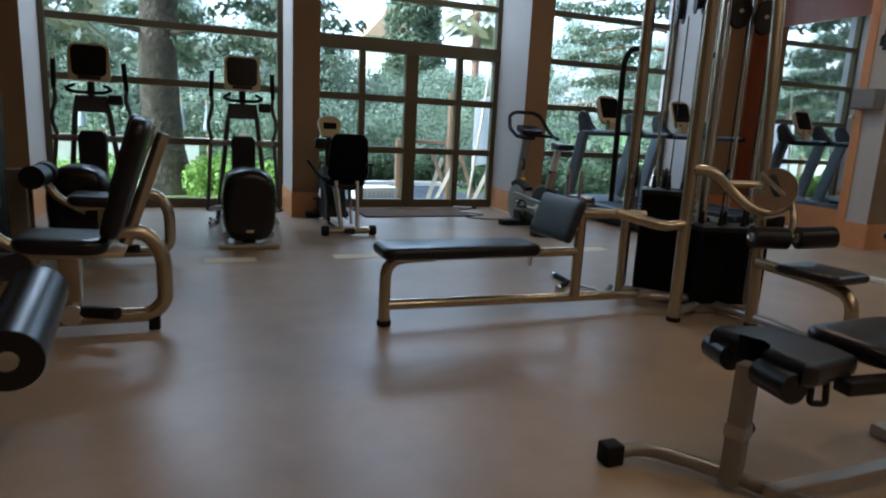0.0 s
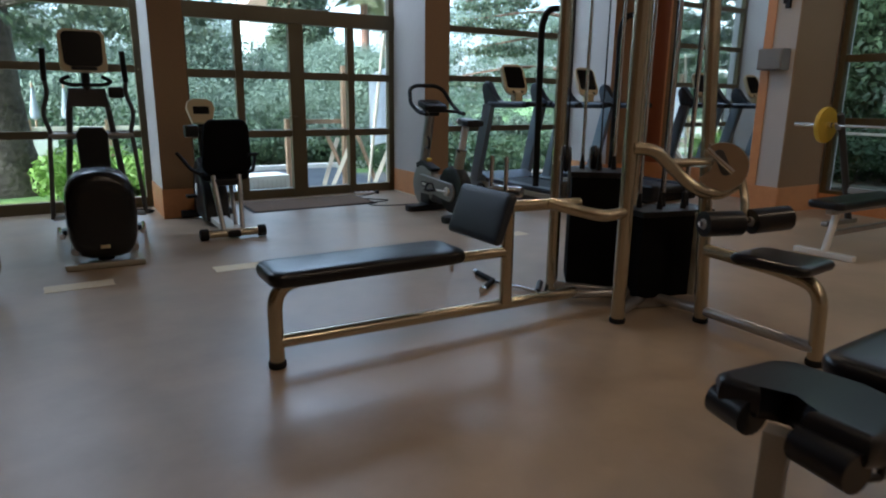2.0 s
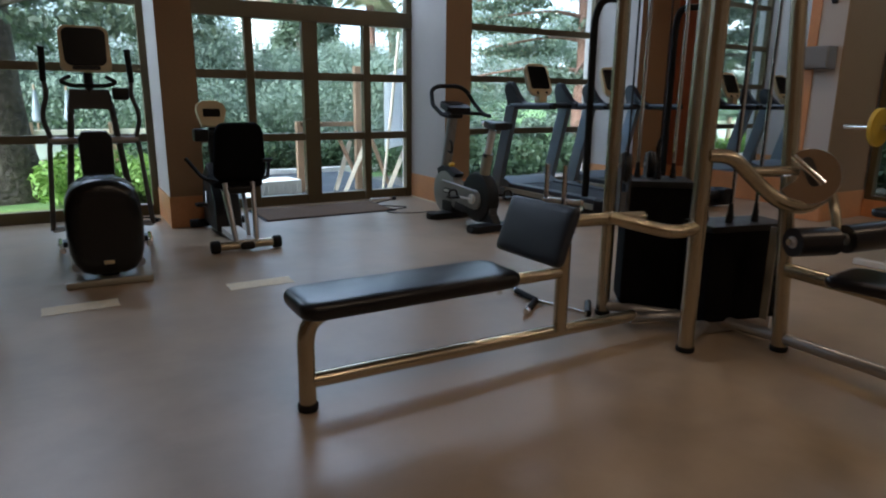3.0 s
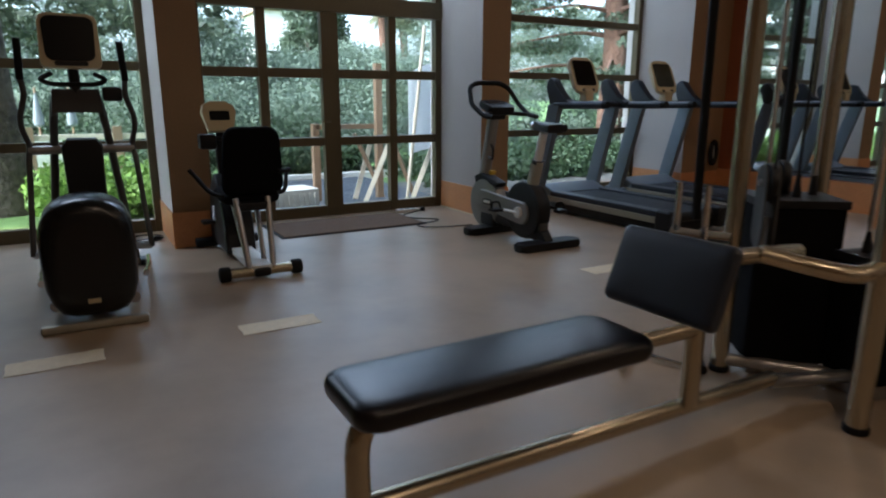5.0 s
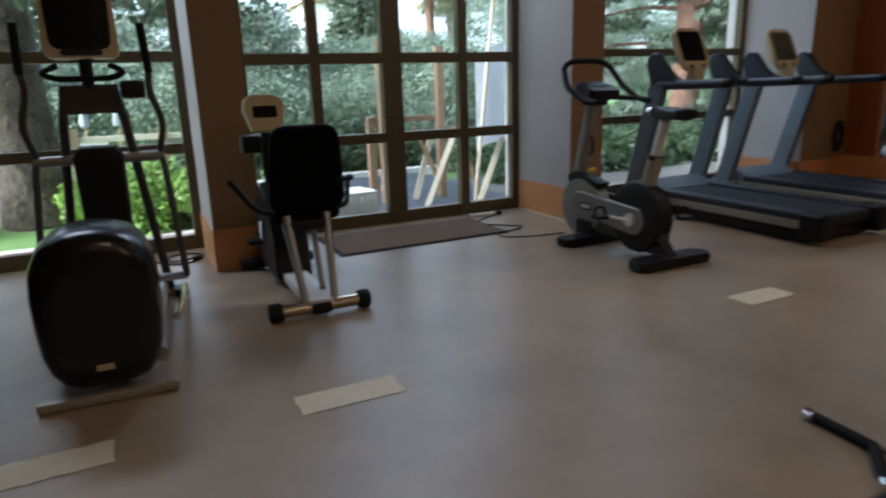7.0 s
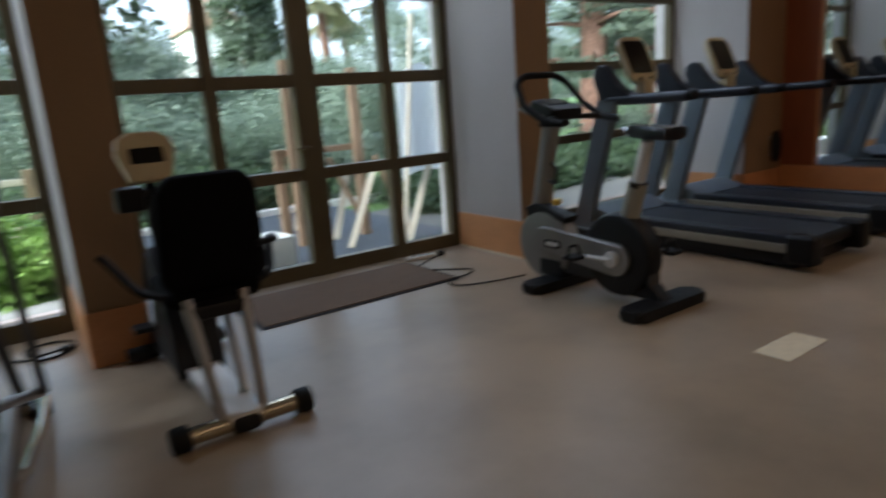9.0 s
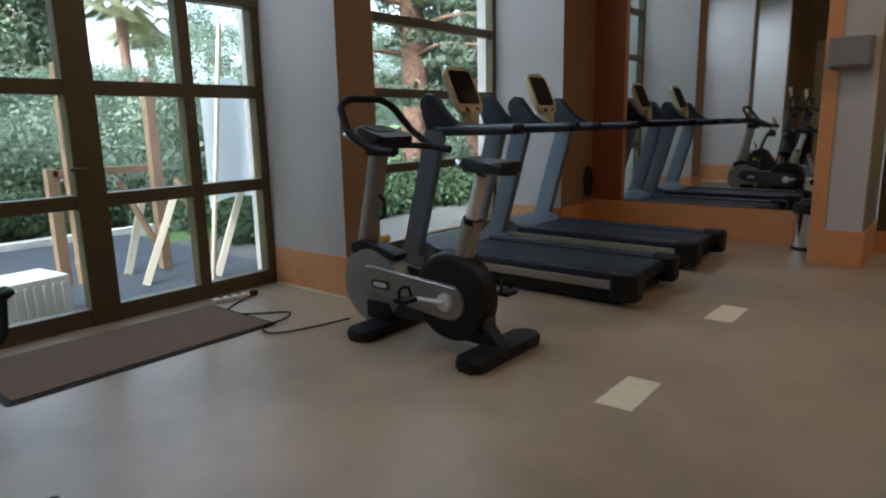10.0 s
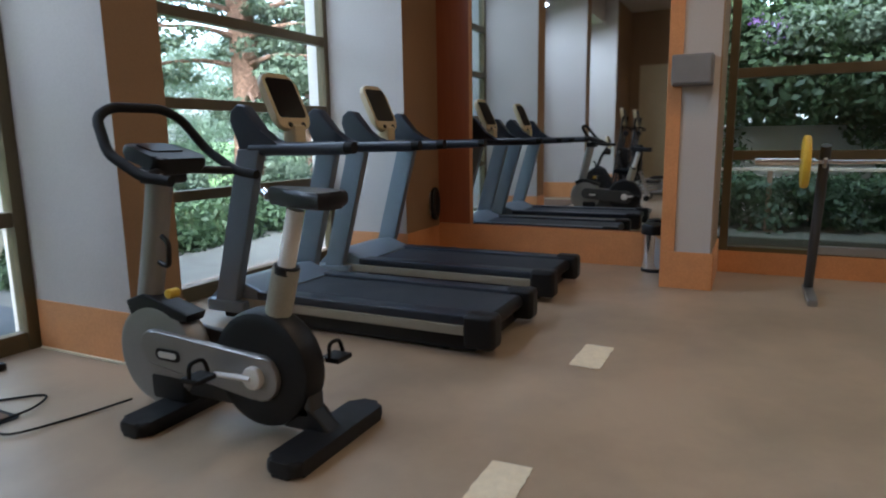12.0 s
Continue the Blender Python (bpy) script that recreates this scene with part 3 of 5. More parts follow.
def recumbent_bike(at):
    root = thing("recumbent_bike", at, "recumbent exercise bike with black mesh backrest and cream console", "exercise bike")
    part("rear_bar", tube(BM(), [(-0.22, 0, 0.055), (0.22, 0, 0.055)], 0.036, sides=16), CHAMPAGNE, root, "brushed metal foot bar")
    for s in (-1, 1):
        part("end_cap", disc(BM(), (0.255 * s, 0, 0.055), (1, 0, 0), 0.053, 0.075, 0.012), RUBBER, root, "black rubber end cap")
        part("seat_strut", tube(BM(), [(0.085 * s, 0.00, 0.08), (0.115 * s, 0.16, 0.56)], 0.022), STEEL, root)
        part("seat_strut", tube(BM(), [(0.06 * s, 0.16, 0.10), (0.085 * s, 0.42, 0.52)], 0.020), STEEL, root)
        part("hand_loop", tube(BM(), [(0.19 * s, 0.20, 0.575), (0.27 * s, 0.24, 0.585), (0.32 * s, 0.36, 0.73), (0.31 * s, 0.22, 0.74), (0.20 * s, 0.16, 0.74)] if s > 0 else [(0.19 * s, 0.2, 0.575), (0.27 * s, 0.26, 0.60), (0.36 * s, 0.36, 0.735), (0.38 * s, 0.37, 0.76)], 0.016, 0.05), RUBBER, root)
        part("pedal", box(BM(), (0.20 * s - 0.05, 0.86 + 0.06 * s, 0.36 + 0.09 * s), (0.20 * s + 0.05, 0.97 + 0.06 * s, 0.39 + 0.09 * s), 0.01), BLACK, root)
        part("crank", tube(BM(), [(0.13 * s, 0.97, 0.39), (0.15 * s, 0.92 + 0.06 * s, 0.375 + 0.09 * s)], 0.012), STEEL, root)
    part("main_rail", slab(BM(), round_rect(0.15, 1.2, 0.03), 0.05, pose(0, 0.56, 0.075), 0.015), WHITEPL, root, "pale silver seat rail")
    part("tail_clamp", box(BM(), (-0.06, -0.06, 0.02), (0.06, 0.03, 0.085), 0.02), BLACK, root)
    add_pad("backrest", root, (0.03, 0.20, 0.815), (1, 0, 0), (0, -0.12, 1), 0.455, 0.50, 0.085, FABRIC, "black mesh backrest", 0.09, 0.86)
    add_pad("seat", root, (0.02, 0.42, 0.555), (1, 0, 0), (0, 1, 0.06), 0.42, 0.44, 0.08, FABRIC, "black seat pad", 0.08)
    part("seat_carriage", box(BM(), (-0.11, 0.12, 0.47), (0.11, 0.5, 0.53), 0.015), BLACK, root)
    bm = BM()
    slab(bm, [(0.62, 0.05), (1.25, 0.05), (1.27, 0.20), (1.15, 0.56), (0.98, 0.66), (0.86, 0.60), (0.66, 0.30)], 0.24, plane_frame((0, 0, 0), (0, 1, 0), (0, 0, 1)), 0.03)
    part("drive_housing", bm, BLACK, root)
    part("front_bar", tube(BM(), [(-0.26, 1.2, 0.05), (0.26, 1.2, 0.05)], 0.04), BLACK, root)
    part("console_mast", tube(BM(), [(-0.03, 1.02, 0.58), (-0.06, 0.93, 0.86), (-0.06, 0.82, 1.02)], 0.03, 0.1), BLACK, root)
    con = part("console", slab(BM(), [(-0.095, -0.12), (0.095, -0.12), (0.135, 0.03), (0.12, 0.09), (0.06, 0.125), (-0.06, 0.125), (-0.12, 0.09), (-0.135, 0.03)], 0.06, plane_frame((-0.065, 0.80, 1.115), (1, 0, 0), (0, 0.35, 1)), 0.018), CREAM, root, "cream plastic console")
    part("display", slab(BM(), round_rect(0.15, 0.075, 0.01), 0.01, plane_frame((-0.065, 0.772, 1.128), (1, 0, 0), (0, 0.35, 1)), 0.003), SCREEN, con, "grey-black display")
    part("handle_block", box(BM(), (-0.225, 0.78, 0.87), (-0.10, 0.90, 0.985), 0.015), BLACK, root)
    part("front_handle", tube(BM(), [(-0.12, 0.82, 0.95), (0.14, 0.82, 0.95)], 0.018), BLACK, root)
    return root


def upright_bike(at):
    root = thing("upright_bike", at, "grey and black upright exercise bike with looped handlebar", "exercise bike")
    for y, nm in ((0.0, "rear_foot"), (0.82, "front_foot")):
        part(nm, slab(BM(), round_rect(0.64, 0.165, 0.045), 0.065, pose(0, y, 0.0345), 0.022, 3), BLACK, root, "black rubberised foot")
    part("rear_wheel_cover", disc(BM(), (0, 0.30, 0.295), (1, 0, 0), 0.26, 0.15, 0.045, 40), BLACK, root, "round black drive cover")
    part("front_wheel_cover", disc(BM(), (0, 0.93, 0.275), (1, 0, 0), 0.25, 0.13, 0.035, 40), GREY, root, "round grey flywheel cover")
    for s in (-1, 1):
        outline = []
        for cy, cz, r, a0 in ((0.28, 0.275, 0.105, 110), (0.90, 0.325, 0.085, -70)):
            for i in range(9):
                a = radians(a0 + 180 * i / 8)
                outline.append((cy + r * math.cos(a), cz + r * math.sin(a)))
        plate = part("link_cover", slab(BM(), outline, 0.035, plane_frame((0.083 * s, 0, 0), (0, 1, 0), (0, 0, 1)), 0.012), DARKGREY if s > 0 else GREY, root, "grey side cover")
        part("badge", slab(BM(), round_rect(0.15, 0.055, 0.022), 0.006, plane_frame((0.102 * s, 0.80, 0.305), (0, 1, 0), (0, 0, 1)), 0.002), BLACK, plate)
        part("badge_face", slab(BM(), round_rect(0.11, 0.028, 0.012), 0.005, plane_frame((0.107 * s, 0.80, 0.305), (0, 1, 0), (0, 0, 1)), 0.002), WHITEPL, plate, "pale oval maker's badge")
        part("crank_hub", disc(BM(), (0.115 * s, 0.29, 0.28), (1, 0, 0), 0.05, 0.035, 0.01), WHITEPL, root, "pale crank hub")
        oy, oz = (0.24, 0.0) if s < 0 else (-0.22, 0.02)
        part("crank", tube(BM(), [(0.125 * s, 0.29, 0.28), (0.14 * s, 0.29 + oy * 0.8, 0.28 + oz)], 0.02, flat=0.7, taper=0.014), WHITEPL, root, "pale silver crank")
        ped = part("pedal", box(BM(), (0.20 * s - 0.055, 0.24 + oy * 0.9, 0.265 + oz), (0.20 * s + 0.055, 0.34 + oy * 0.9, 0.292 + oz), 0.01), BLACK, root)
        part("pedal_strap", tube(BM(), [(0.15 * s, 0.29 + oy * 0.9, 0.29 + oz), (0.16 * s, 0.30 + oy * 0.9, 0.35 + oz), (0.24 * s, 0.30 + oy * 0.9, 0.35 + oz), (0.25 * s, 0.29 + oy * 0.9, 0.29 + oz)], 0.009, 0.03), RUBBER, ped)
    part("spine", box(BM(), (-0.05, 0.05, 0.10), (0.05, 0.90, 0.22), 0.02), DARKGREY, root)
    part("rear_stem", slab(BM(), [(-0.05, 0.05), (0.20, 0.05), (0.30, 0.20), (0.12, 0.22), (0.03, 0.12)], 0.10, plane_frame((0, 0, 0), (0, 1, 0), (0, 0, 1)), 0.02), BLACK, root)
    part("front_stem", box(BM(), (-0.07, 0.74, 0.05), (0.07, 0.98, 0.20), 0.03), BLACK, root)
    part("seat_tube", tube(BM(), [(0, 0.245, 0.50), (0, 0.175, 0.74)], 0.053, flat=1.1), OLIVEGREY, root, "pale grey seat tube")
    part("collar", tube(BM(), [(0, 0.180, 0.715), (0, 0.172, 0.745)], 0.054), BLACK, root)
    part("seat_post", tube(BM(), [(0, 0.18, 0.73), (0, 0.11, 0.98)], 0.037), WHITEPL, root, "pale telescopic post")
    bm = BM()
    outline = [(-0.10, -0.17), (-0.04, -0.18), (0.04, -0.18), (0.10, -0.17), (0.105, -0.09), (0.06, 0.02), (0.03, 0.12), (0.018, 0.145), (-0.018, 0.145), (-0.03, 0.12), (-0.06, 0.02), (-0.105, -0.09)]
    slab(bm, outline, 0.07, pose(0, 0.095, 1.03, 3), 0.025, 3)
    part("saddle", bm, VINYL, root, "black moulded saddle")
    part("saddle_clamp", tube(BM(), [(-0.02, 0.23, 1.03), (0.0, 0.27, 1.045)], 0.02), CHROME, root)
    part("column", tube(BM(), [(0, 1.03, 0.44), (0, 0.93, 0.82), (0, 0.86, 1.14)], 0.052, 0.3, flat=1.25), GREY, root, "grey handlebar column")
    part("shroud", slab(BM(), [(0.72, 0.45), (1.08, 0.44), (1.11, 0.52), (0.99, 0.565), (0.70, 0.49)], 0.12, plane_frame((0, 0, 0), (0, 1, 0), (0, 0, 1)), 0.02), BLACK, root)
    part("bottle_cage", tube(BM(), [(-0.05, 0.86, 0.72), (-0.05, 0.80, 0.70), (-0.05, 0.79, 0.81), (-0.05, 0.83, 0.84)], 0.012, 0.03), BLACK, root)
    part("shift_knob", disc(BM(), (-0.045, 0.80, 0.58), (1, 0, 0), 0.022, 0.06, 0.008), YELLOW, root, "yellow label plate")
    con = part("console", slab(BM(), round_rect(0.29, 0.27, 0.05, 5, 0.85), 0.06, plane_frame((0, 0.83, 1.19), (1, 0, 0), (0, 1, 0.28)), 0.02), BLACK, root, "black console tray")
    part("display", slab(BM(), round_rect(0.17, 0.12, 0.02), 0.01, plane_frame((0, 0.85, 1.228), (1, 0, 0), (0, 1, 0.28)), 0.003), SCREEN, con)
    part("console_edge", tube(BM(), [(-0.15, 1.0, 1.20), (-0.16, 0.80, 1.13), (-0.13, 0.70, 1.11)], 0.013, 0.05), STEEL, con, "silver edge strip")
    part("console_bracket", box(BM(), (-0.07, 0.76, 1.07), (0.07, 0.93, 1.15), 0.02), BLACK, root)
    part("handlebar", tube(BM(), [(-0.24, 0.52, 1.10), (-0.255, 0.66, 1.115), (-0.265, 0.84, 1.21), (-0.22, 0.95, 1.36), (-0.13, 0.97, 1.405), (0.13, 0.97, 1.405), (0.22, 0.95, 1.36), (0.265, 0.84, 1.21), (0.255, 0.66, 1.115), (0.24, 0.52, 1.10)], 0.022, 0.045), RUBBER, root, "black padded handlebar loop")
    part("handlebar_cross", tube(BM(), [(-0.255, 0.67, 1.117), (-0.10, 0.74, 1.13), (0.10, 0.74, 1.13), (0.255, 0.67, 1.117)], 0.019, 0.06), BLACK, root)
    return root


def treadmill(at):
    root = thing("treadmill", at, "blue-grey treadmill with long handrails and tilted screen", "treadmill", "treadmills by the mirror")
    part("deck", box(BM(), (-0.27, 0.0, 0.15), (0.27, 1.62, 0.215), 0.008), BELT, root, "dark worn running belt")
    # black frame, widened and drawn down to stand in for the deck's shadow too
    part("frame", box(BM(), (-0.375, 0.04, 0.012), (0.375, 2.0, 0.13), 0.02), BLACK, root)
    for s in (-1, 1):
        part("side_rail", box(BM(), (min(0.272 * s, 0.405 * s), 0.06, 0.175), (max(0.272 * s, 0.405 * s), 1.66, 0.235), 0.015), NAVY, root, "dark ribbed step rail")
        part("side_trim", box(BM(), (min(0.38 * s, 0.412 * s), 0.10, 0.115), (max(0.38 * s, 0.412 * s), 1.80, 0.178), 0.01), OLIVEGREY, root, "pale grey side trim")
        part("rear_cap", box(BM(), (min(0.275 * s, 0.42 * s), -0.09, 0.04), (max(0.275 * s, 0.42 * s), 0.11, 0.25), 0.035, seg=3), BLACK, root)
        part("wheel", disc(BM(), (0.33 * s, 0.25, 0.045), (1, 0, 0), 0.045, 0.05), RUBBER, root)
        part("post_foot", box(BM(), (min(0.34 * s, 0.47 * s), 1.72, 0.08), (max(0.34 * s, 0.47 * s), 2.06, 0.17), 0.02), SILVERBLUE, root)
        bm = BM()
        slab(bm, [(1.80, 0.14), (1.99, 0.14), (1.69, 1.20), (1.50, 1.20)], 0.075, plane_frame((0.425 * s, 0, 0), (0, 1, 0), (0, 0, 1)), 0.015)
        part("post", bm, SILVERBLUE, root, "blue-grey slanted post")
        bm = BM()
        slab(bm, [(1.32, 1.165), (1.68, 1.165), (1.76, 1.38), (1.745, 1.45), (1.69, 1.49), (1.62, 1.475), (1.50, 1.32), (1.44, 1.25), (1.32, 1.235)], 0.09, plane_frame((0.40 * s, 0, 0), (0, 1, 0), (0, 0, 1)), 0.022)
        part("console_horn", bm, NAVY, root, "dark blue curved console side")
        part("handrail", tube(BM(), [(0.42 * s, 1.60, 1.195), (0.42 * s, 1.20, 1.195), (0.42 * s, 0.86, 1.20)], 0.040, 0.02, sides=14), NAVY, root)
        part("rail_grip", tube(BM(), [(0.42 * s, 1.12, 1.197), (0.42 * s, 0.80, 1.203)], 0.036, sides=14), RUBBER, root, "black rail grip")
    part("motor_cover", slab(BM(), [(1.58, 0.05), (2.08, 0.05), (2.10, 0.16), (1.98, 0.27), (1.80, 0.30), (1.58, 0.225)], 0.80, plane_frame((0, 0, 0), (0, 1, 0), (0, 0, 1)), 0.03), SILVERBLUE, root, "blue-grey motor cover")
    part("rear_roller", tube(BM(), [(-0.27, 0.02, 0.165), (0.27, 0.02, 0.165)], 0.05), BLACK, root)
    part("console_shelf", box(BM(), (-0.36, 1.46, 1.17), (0.36, 1.66, 1.24), 0.025), NAVY, root)
    part("cross_handle", tube(BM(), [(-0.37, 1.42, 1.20), (-0.15, 1.32, 1.20), (0.15, 1.32, 1.20), (0.37, 1.42, 1.20)], 0.022, 0.1), RUBBER, root)
    part("console_neck", box(BM(), (-0.06, 1.52, 1.22), (0.06, 1.64, 1.36), 0.02), CREAM, root)
    con = part("console", slab(BM(), round_rect(0.36, 0.42, 0.08, 6, 0.98), 0.05, plane_frame((0, 1.655, 1.515), (1, 0, 0), (0, 0.45, 1)), 0.018), CREAM, root, "beige console frame")
    part("screen", slab(BM(), round_rect(0.29, 0.30, 0.03, 5), 0.012, plane_frame((0, 1.642, 1.545), (1, 0, 0), (0, 0.45, 1)), 0.004), SCREEN, con, "dark screen")
    for k in (-0.07, 0.07):
        part("key_pad", disc(BM(), (k, 1.551, 1.36), (0, -1, 0.45), 0.02, 0.012, 0.004), BLACK, con)
    return root


def multi_gym():
    root = thing("multi_gym", (4.4, 4.65, 0.0), "champagne steel multi-station gym with bench, cables and weight stacks", "gym machine")

    def L(*p):
        return [(x - 4.4, y - 4.65, z) for x, y, z in p]

    def tb(name, pts, r=0.032, bend=0.0, mat=CHAMPAGNE, label="", **k):
        return part(name, tube(BM(), L(*pts), r, bend, sides=16, **k), mat, root, label)

    # bench arm towards the west
    tb("bench_leg", [(2.475, 4.70, 0.02), (2.475, 4.70, 0.42), (2.78, 4.70, 0.425)], 0.036, 0.13)
    part("leg_cap", disc(BM(), L((2.475, 4.70, 0.018))[0], (0, 0, 1), 0.043, 0.036, 0.008), RUBBER, root)
    tb("bench_tube", [(2.70, 4.70, 0.425), (3.81, 4.68, 0.43)], 0.030)
    tb("floor_tube", [(2.48, 4.70, 0.13), (4.36, 4.70, 0.10)], 0.033)
    tb("bench_post", [(3.81, 4.68, 0.12), (3.81, 4.68, 0.70)], 0.036)
    add_pad("bench_pad", root, L((2.94, 4.69, 0.475))[0], (1, 0.0, 0), (0.0, 1, 0), 1.04, 0.33, 0.075, VINYL, "long black vinyl bench pad", 0.07)
    add_pad("back_pad", root, L((3.60, 4.65, 0.672))[0], (0.03, -1, 0), (0.36, 0, 0.93), 0.47, 0.285, 0.05, BLUEVINYL, "worn slate-grey square pad", 0.025)
    tb("pad_bracket", [(3.66, 4.68, 0.62), (3.81, 4.68, 0.58)], 0.022, mat=STEEL)
    tb("upper_tube", [(3.81, 4.67, 0.69), (4.06, 4.63, 0.69), (4.26, 4.60, 0.685)], 0.033)
    tb("stack_hoop", [(4.05, 4.62, 0.70), (4.16, 4.52, 0.665), (4.24, 4.36, 0.645), (4.40, 4.365, 0.66)], 0.034, 0.12)
    tb("pad_lever", [(3.55, 4.86, 0.40), (3.55, 4.86, 0.30)], 0.012, mat=CHROME)
    for x, y in ((3.73, 4.74), (3.755, 4.64)):
        tb("pin_rod", [(x, y, 0.66), (x, y, 0.97)], 0.012, mat=CHROME, label="chrome adjusting rod")
    tb("pin_clamp", [(3.73, 4.76, 0.78), (3.82, 4.58, 0.78)], 0.028, mat=CHROME)
    tb("pin_plate", [(3.73, 4.74, 0.68), (3.755, 4.64, 0.68), (3.81, 4.66, 0.68)], 0.016, mat=STEEL)
    # uprights; the one of the leg station leans back towards the stacks
    for lo, hi, r in (((4.438, 5.012), (4.438, 5.012), 0.039), ((4.40, 4.366), (4.40, 4.366), 0.041), ((5.24, 5.11), (5.24, 5.11), 0.045), ((4.84, 4.13), (4.88, 4.34), 0.038)):
        tb("upright", [(*lo, 0.02), (*hi, 2.42)], r)
        part("foot_cap", disc(BM(), L((*lo, 0.015))[0], (0, 0, 1), r + 0.006, 0.03, 0.006), RUBBER, root)
        part("top_cap", disc(BM(), L((*hi, 2.425))[0], (0, 0, 1), r + 0.002, 0.02, 0.006), BLACK, root)
    for a, b in (((4.40, 4.366), (4.88, 4.34)), ((4.40, 4.366), (4.438, 5.012)), ((4.438, 5.012), (5.24, 5.11)), ((5.24, 5.11), (4.88, 4.34))):
        tb("top_tube", [(*a, 2.38), (*b, 2.38)], 0.032)
    for a, b, z in (((4.34, 4.70), (4.80, 4.52), 0.09), ((4.438, 5.012), (4.80, 4.52), 0.06), ((5.24, 5.11), (4.80, 4.52), 0.06), ((4.40, 4.366), (4.80, 4.52), 0.06)):
        tb("base_tube", [(*a, z), (*b, z)], 0.030, mat=STEEL)
    # weight stacks behind black shrouds, with guide rods, cables and their stops
    for cx, cy, w, d, turn, top, n in ((4.72, 4.93, 0.36, 0.30, -38, 0.82, 3), (4.93, 4.52, 0.50, 0.24, -14, 0.615, 5)):
        m = pose(cx - 4.4, cy - 4.65, 0, 0, 0, turn)
        part("stack_shroud", box(BM(), (-w / 2, -d / 2, 0.07), (w / 2, d / 2, top), 0.014, m), FABRIC, root, "black weight stack shroud")
        part("shroud_rim", box(BM(), (-w / 2 - 0.008, -d / 2 - 0.008, top - 0.03), (w / 2 + 0.008, d / 2 + 0.008, top + 0.006), 0.005, m), BLACK, root)
        part("stack_base", box(BM(), (-w / 2 + 0.02, -d / 2 + 0.02, 0.0), (w / 2 - 0.02, d / 2 - 0.02, 0.075), 0.01, m), STEEL, root, "grey steel stack base")
        for k in range(n):
            f = (k + 0.5) / n - 0.5
            p = m @ Vector((f * w * 0.86, (-0.04 if k % 2 else 0.05), top - 0.05))
            if k % 2 == 0:
                part("guide_rod", tube(BM(), [tuple(p), (p.x, p.y, 2.38)], 0.011, sides=10), CHROME, root)
            else:
                part("cable", tube(BM(), [tuple(p), (p.x, p.y, 2.05)], 0.005, sides=6), RUBBER, root)
            part("cable_stop", tube(BM(), [(p.x, p.y, top), (p.x, p.y, top + 0.05), (p.x, p.y, top + 0.06), (p.x, p.y, top + 0.11)], 0.020, sides=10, taper=0.010), BLACK, root)
    part("guard_strip", box(BM(), L((4.955, 4.285, 0.10))[0], L((4.965, 4.33, 0.62))[0], 0.003), OLIVEGREY, root, "pale strip beside the stack")
    # pulleys: low swivel pulleys over the stack, high ones under the top tubes
    for x, y, z, ax in ((4.30, 4.78, 0.93, (0.80, -0.60, 0)), (4.76, 5.02, 0.90, (0.80, -0.60, 0)), (4.62, 4.90, 2.10, (0.9, -0.5, 0)), (4.86, 4.60, 2.06, (0.5, 0.9, 0)), (4.98, 4.50, 2.02, (0.5, 0.9, 0)), (4.44, 4.52, 2.10, (0.9, -0.5, 0))):
        wheel = part("pulley", disc(BM(), L((x, y, z))[0], ax, 0.080, 0.030, 0.01), BLACK, root, "black cable pulley")
        low = z < 1
        for s in (-1, 1):
            c = Vector(L((x, y, z - (0.10 if low else 0)))[0]) + Vector(ax).normalized() * (0.024 * s)
            part("pulley_bracket", slab(BM(), round_rect(0.11, 0.34 if low else 0.22, 0.054), 0.008, plane_frame(c, (ax[1], -ax[0], 0), (0, 0, 1)), 0.003), DARKGREY if low else BLACK, wheel)
        part("pulley_bolt", tube(BM(), [tuple(Vector(L((x, y, z))[0]) + Vector(ax).normalized() * k) for k in (-0.036, 0.036)], 0.014, sides=10), STEEL, wheel)
        part("hanger", tube(BM(), L((x, y, z), (x, y, 2.37)) if not low else L((x, y, z - 0.14), (x, y, 0.64)), 0.016, sides=8), STEEL, wheel)
    tb("cable_low", [(4.27, 4.74, 0.85), (4.27, 4.74, 2.05)], 0.005, mat=RUBBER)
    # hanging padded bars on their arms
    tb("pull_bar", [(4.56, 5.16, 1.84), (4.46, 5.20, 1.84), (4.42, 5.215, 1.74), (4.425, 5.21, 0.70)], 0.021, 0.09, mat=RUBBER, label="black foam-covered pull bar")
    tb("pull_bar_arm", [(4.56, 5.16, 1.84), (4.438, 5.012, 1.86)], 0.016, mat=STEEL)
    tb("pull_bar", [(5.30, 5.20, 1.86), (5.24, 5.30, 1.86), (5.226, 5.32, 1.76), (5.226, 5.32, 0.72)], 0.021, 0.08, mat=RUBBER, label="black foam-covered pull bar")
    tb("pull_bar_arm", [(5.24, 5.11, 1.88), (5.30, 5.20, 1.86)], 0.014, mat=CHROME)
    # leg station towards the south
    tb("leg_floor_tube", [(4.82, 4.46, 0.065), (4.85, 4.13, 0.07), (4.79, 3.43, 0.09)], 0.030, mat=STEEL)
    tb("seat_tube", [(4.83, 4.13, 0.44), (4.81, 3.66, 0.43), (4.80, 3.45, 0.40), (4.80, 3.43, 0.02)], 0.036, 0.16)
    part("leg_cap", disc(BM(), L((4.80, 3.43, 0.018))[0], (0, 0, 1), 0.043, 0.036, 0.008), RUBBER, root)
    add_pad("leg_seat", root, L((4.79, 3.66, 0.488))[0], (1, 0.1, 0), (-0.1, 1, 0), 0.34, 0.40, 0.055, VINYL, "black vinyl seat pad", 0.05)
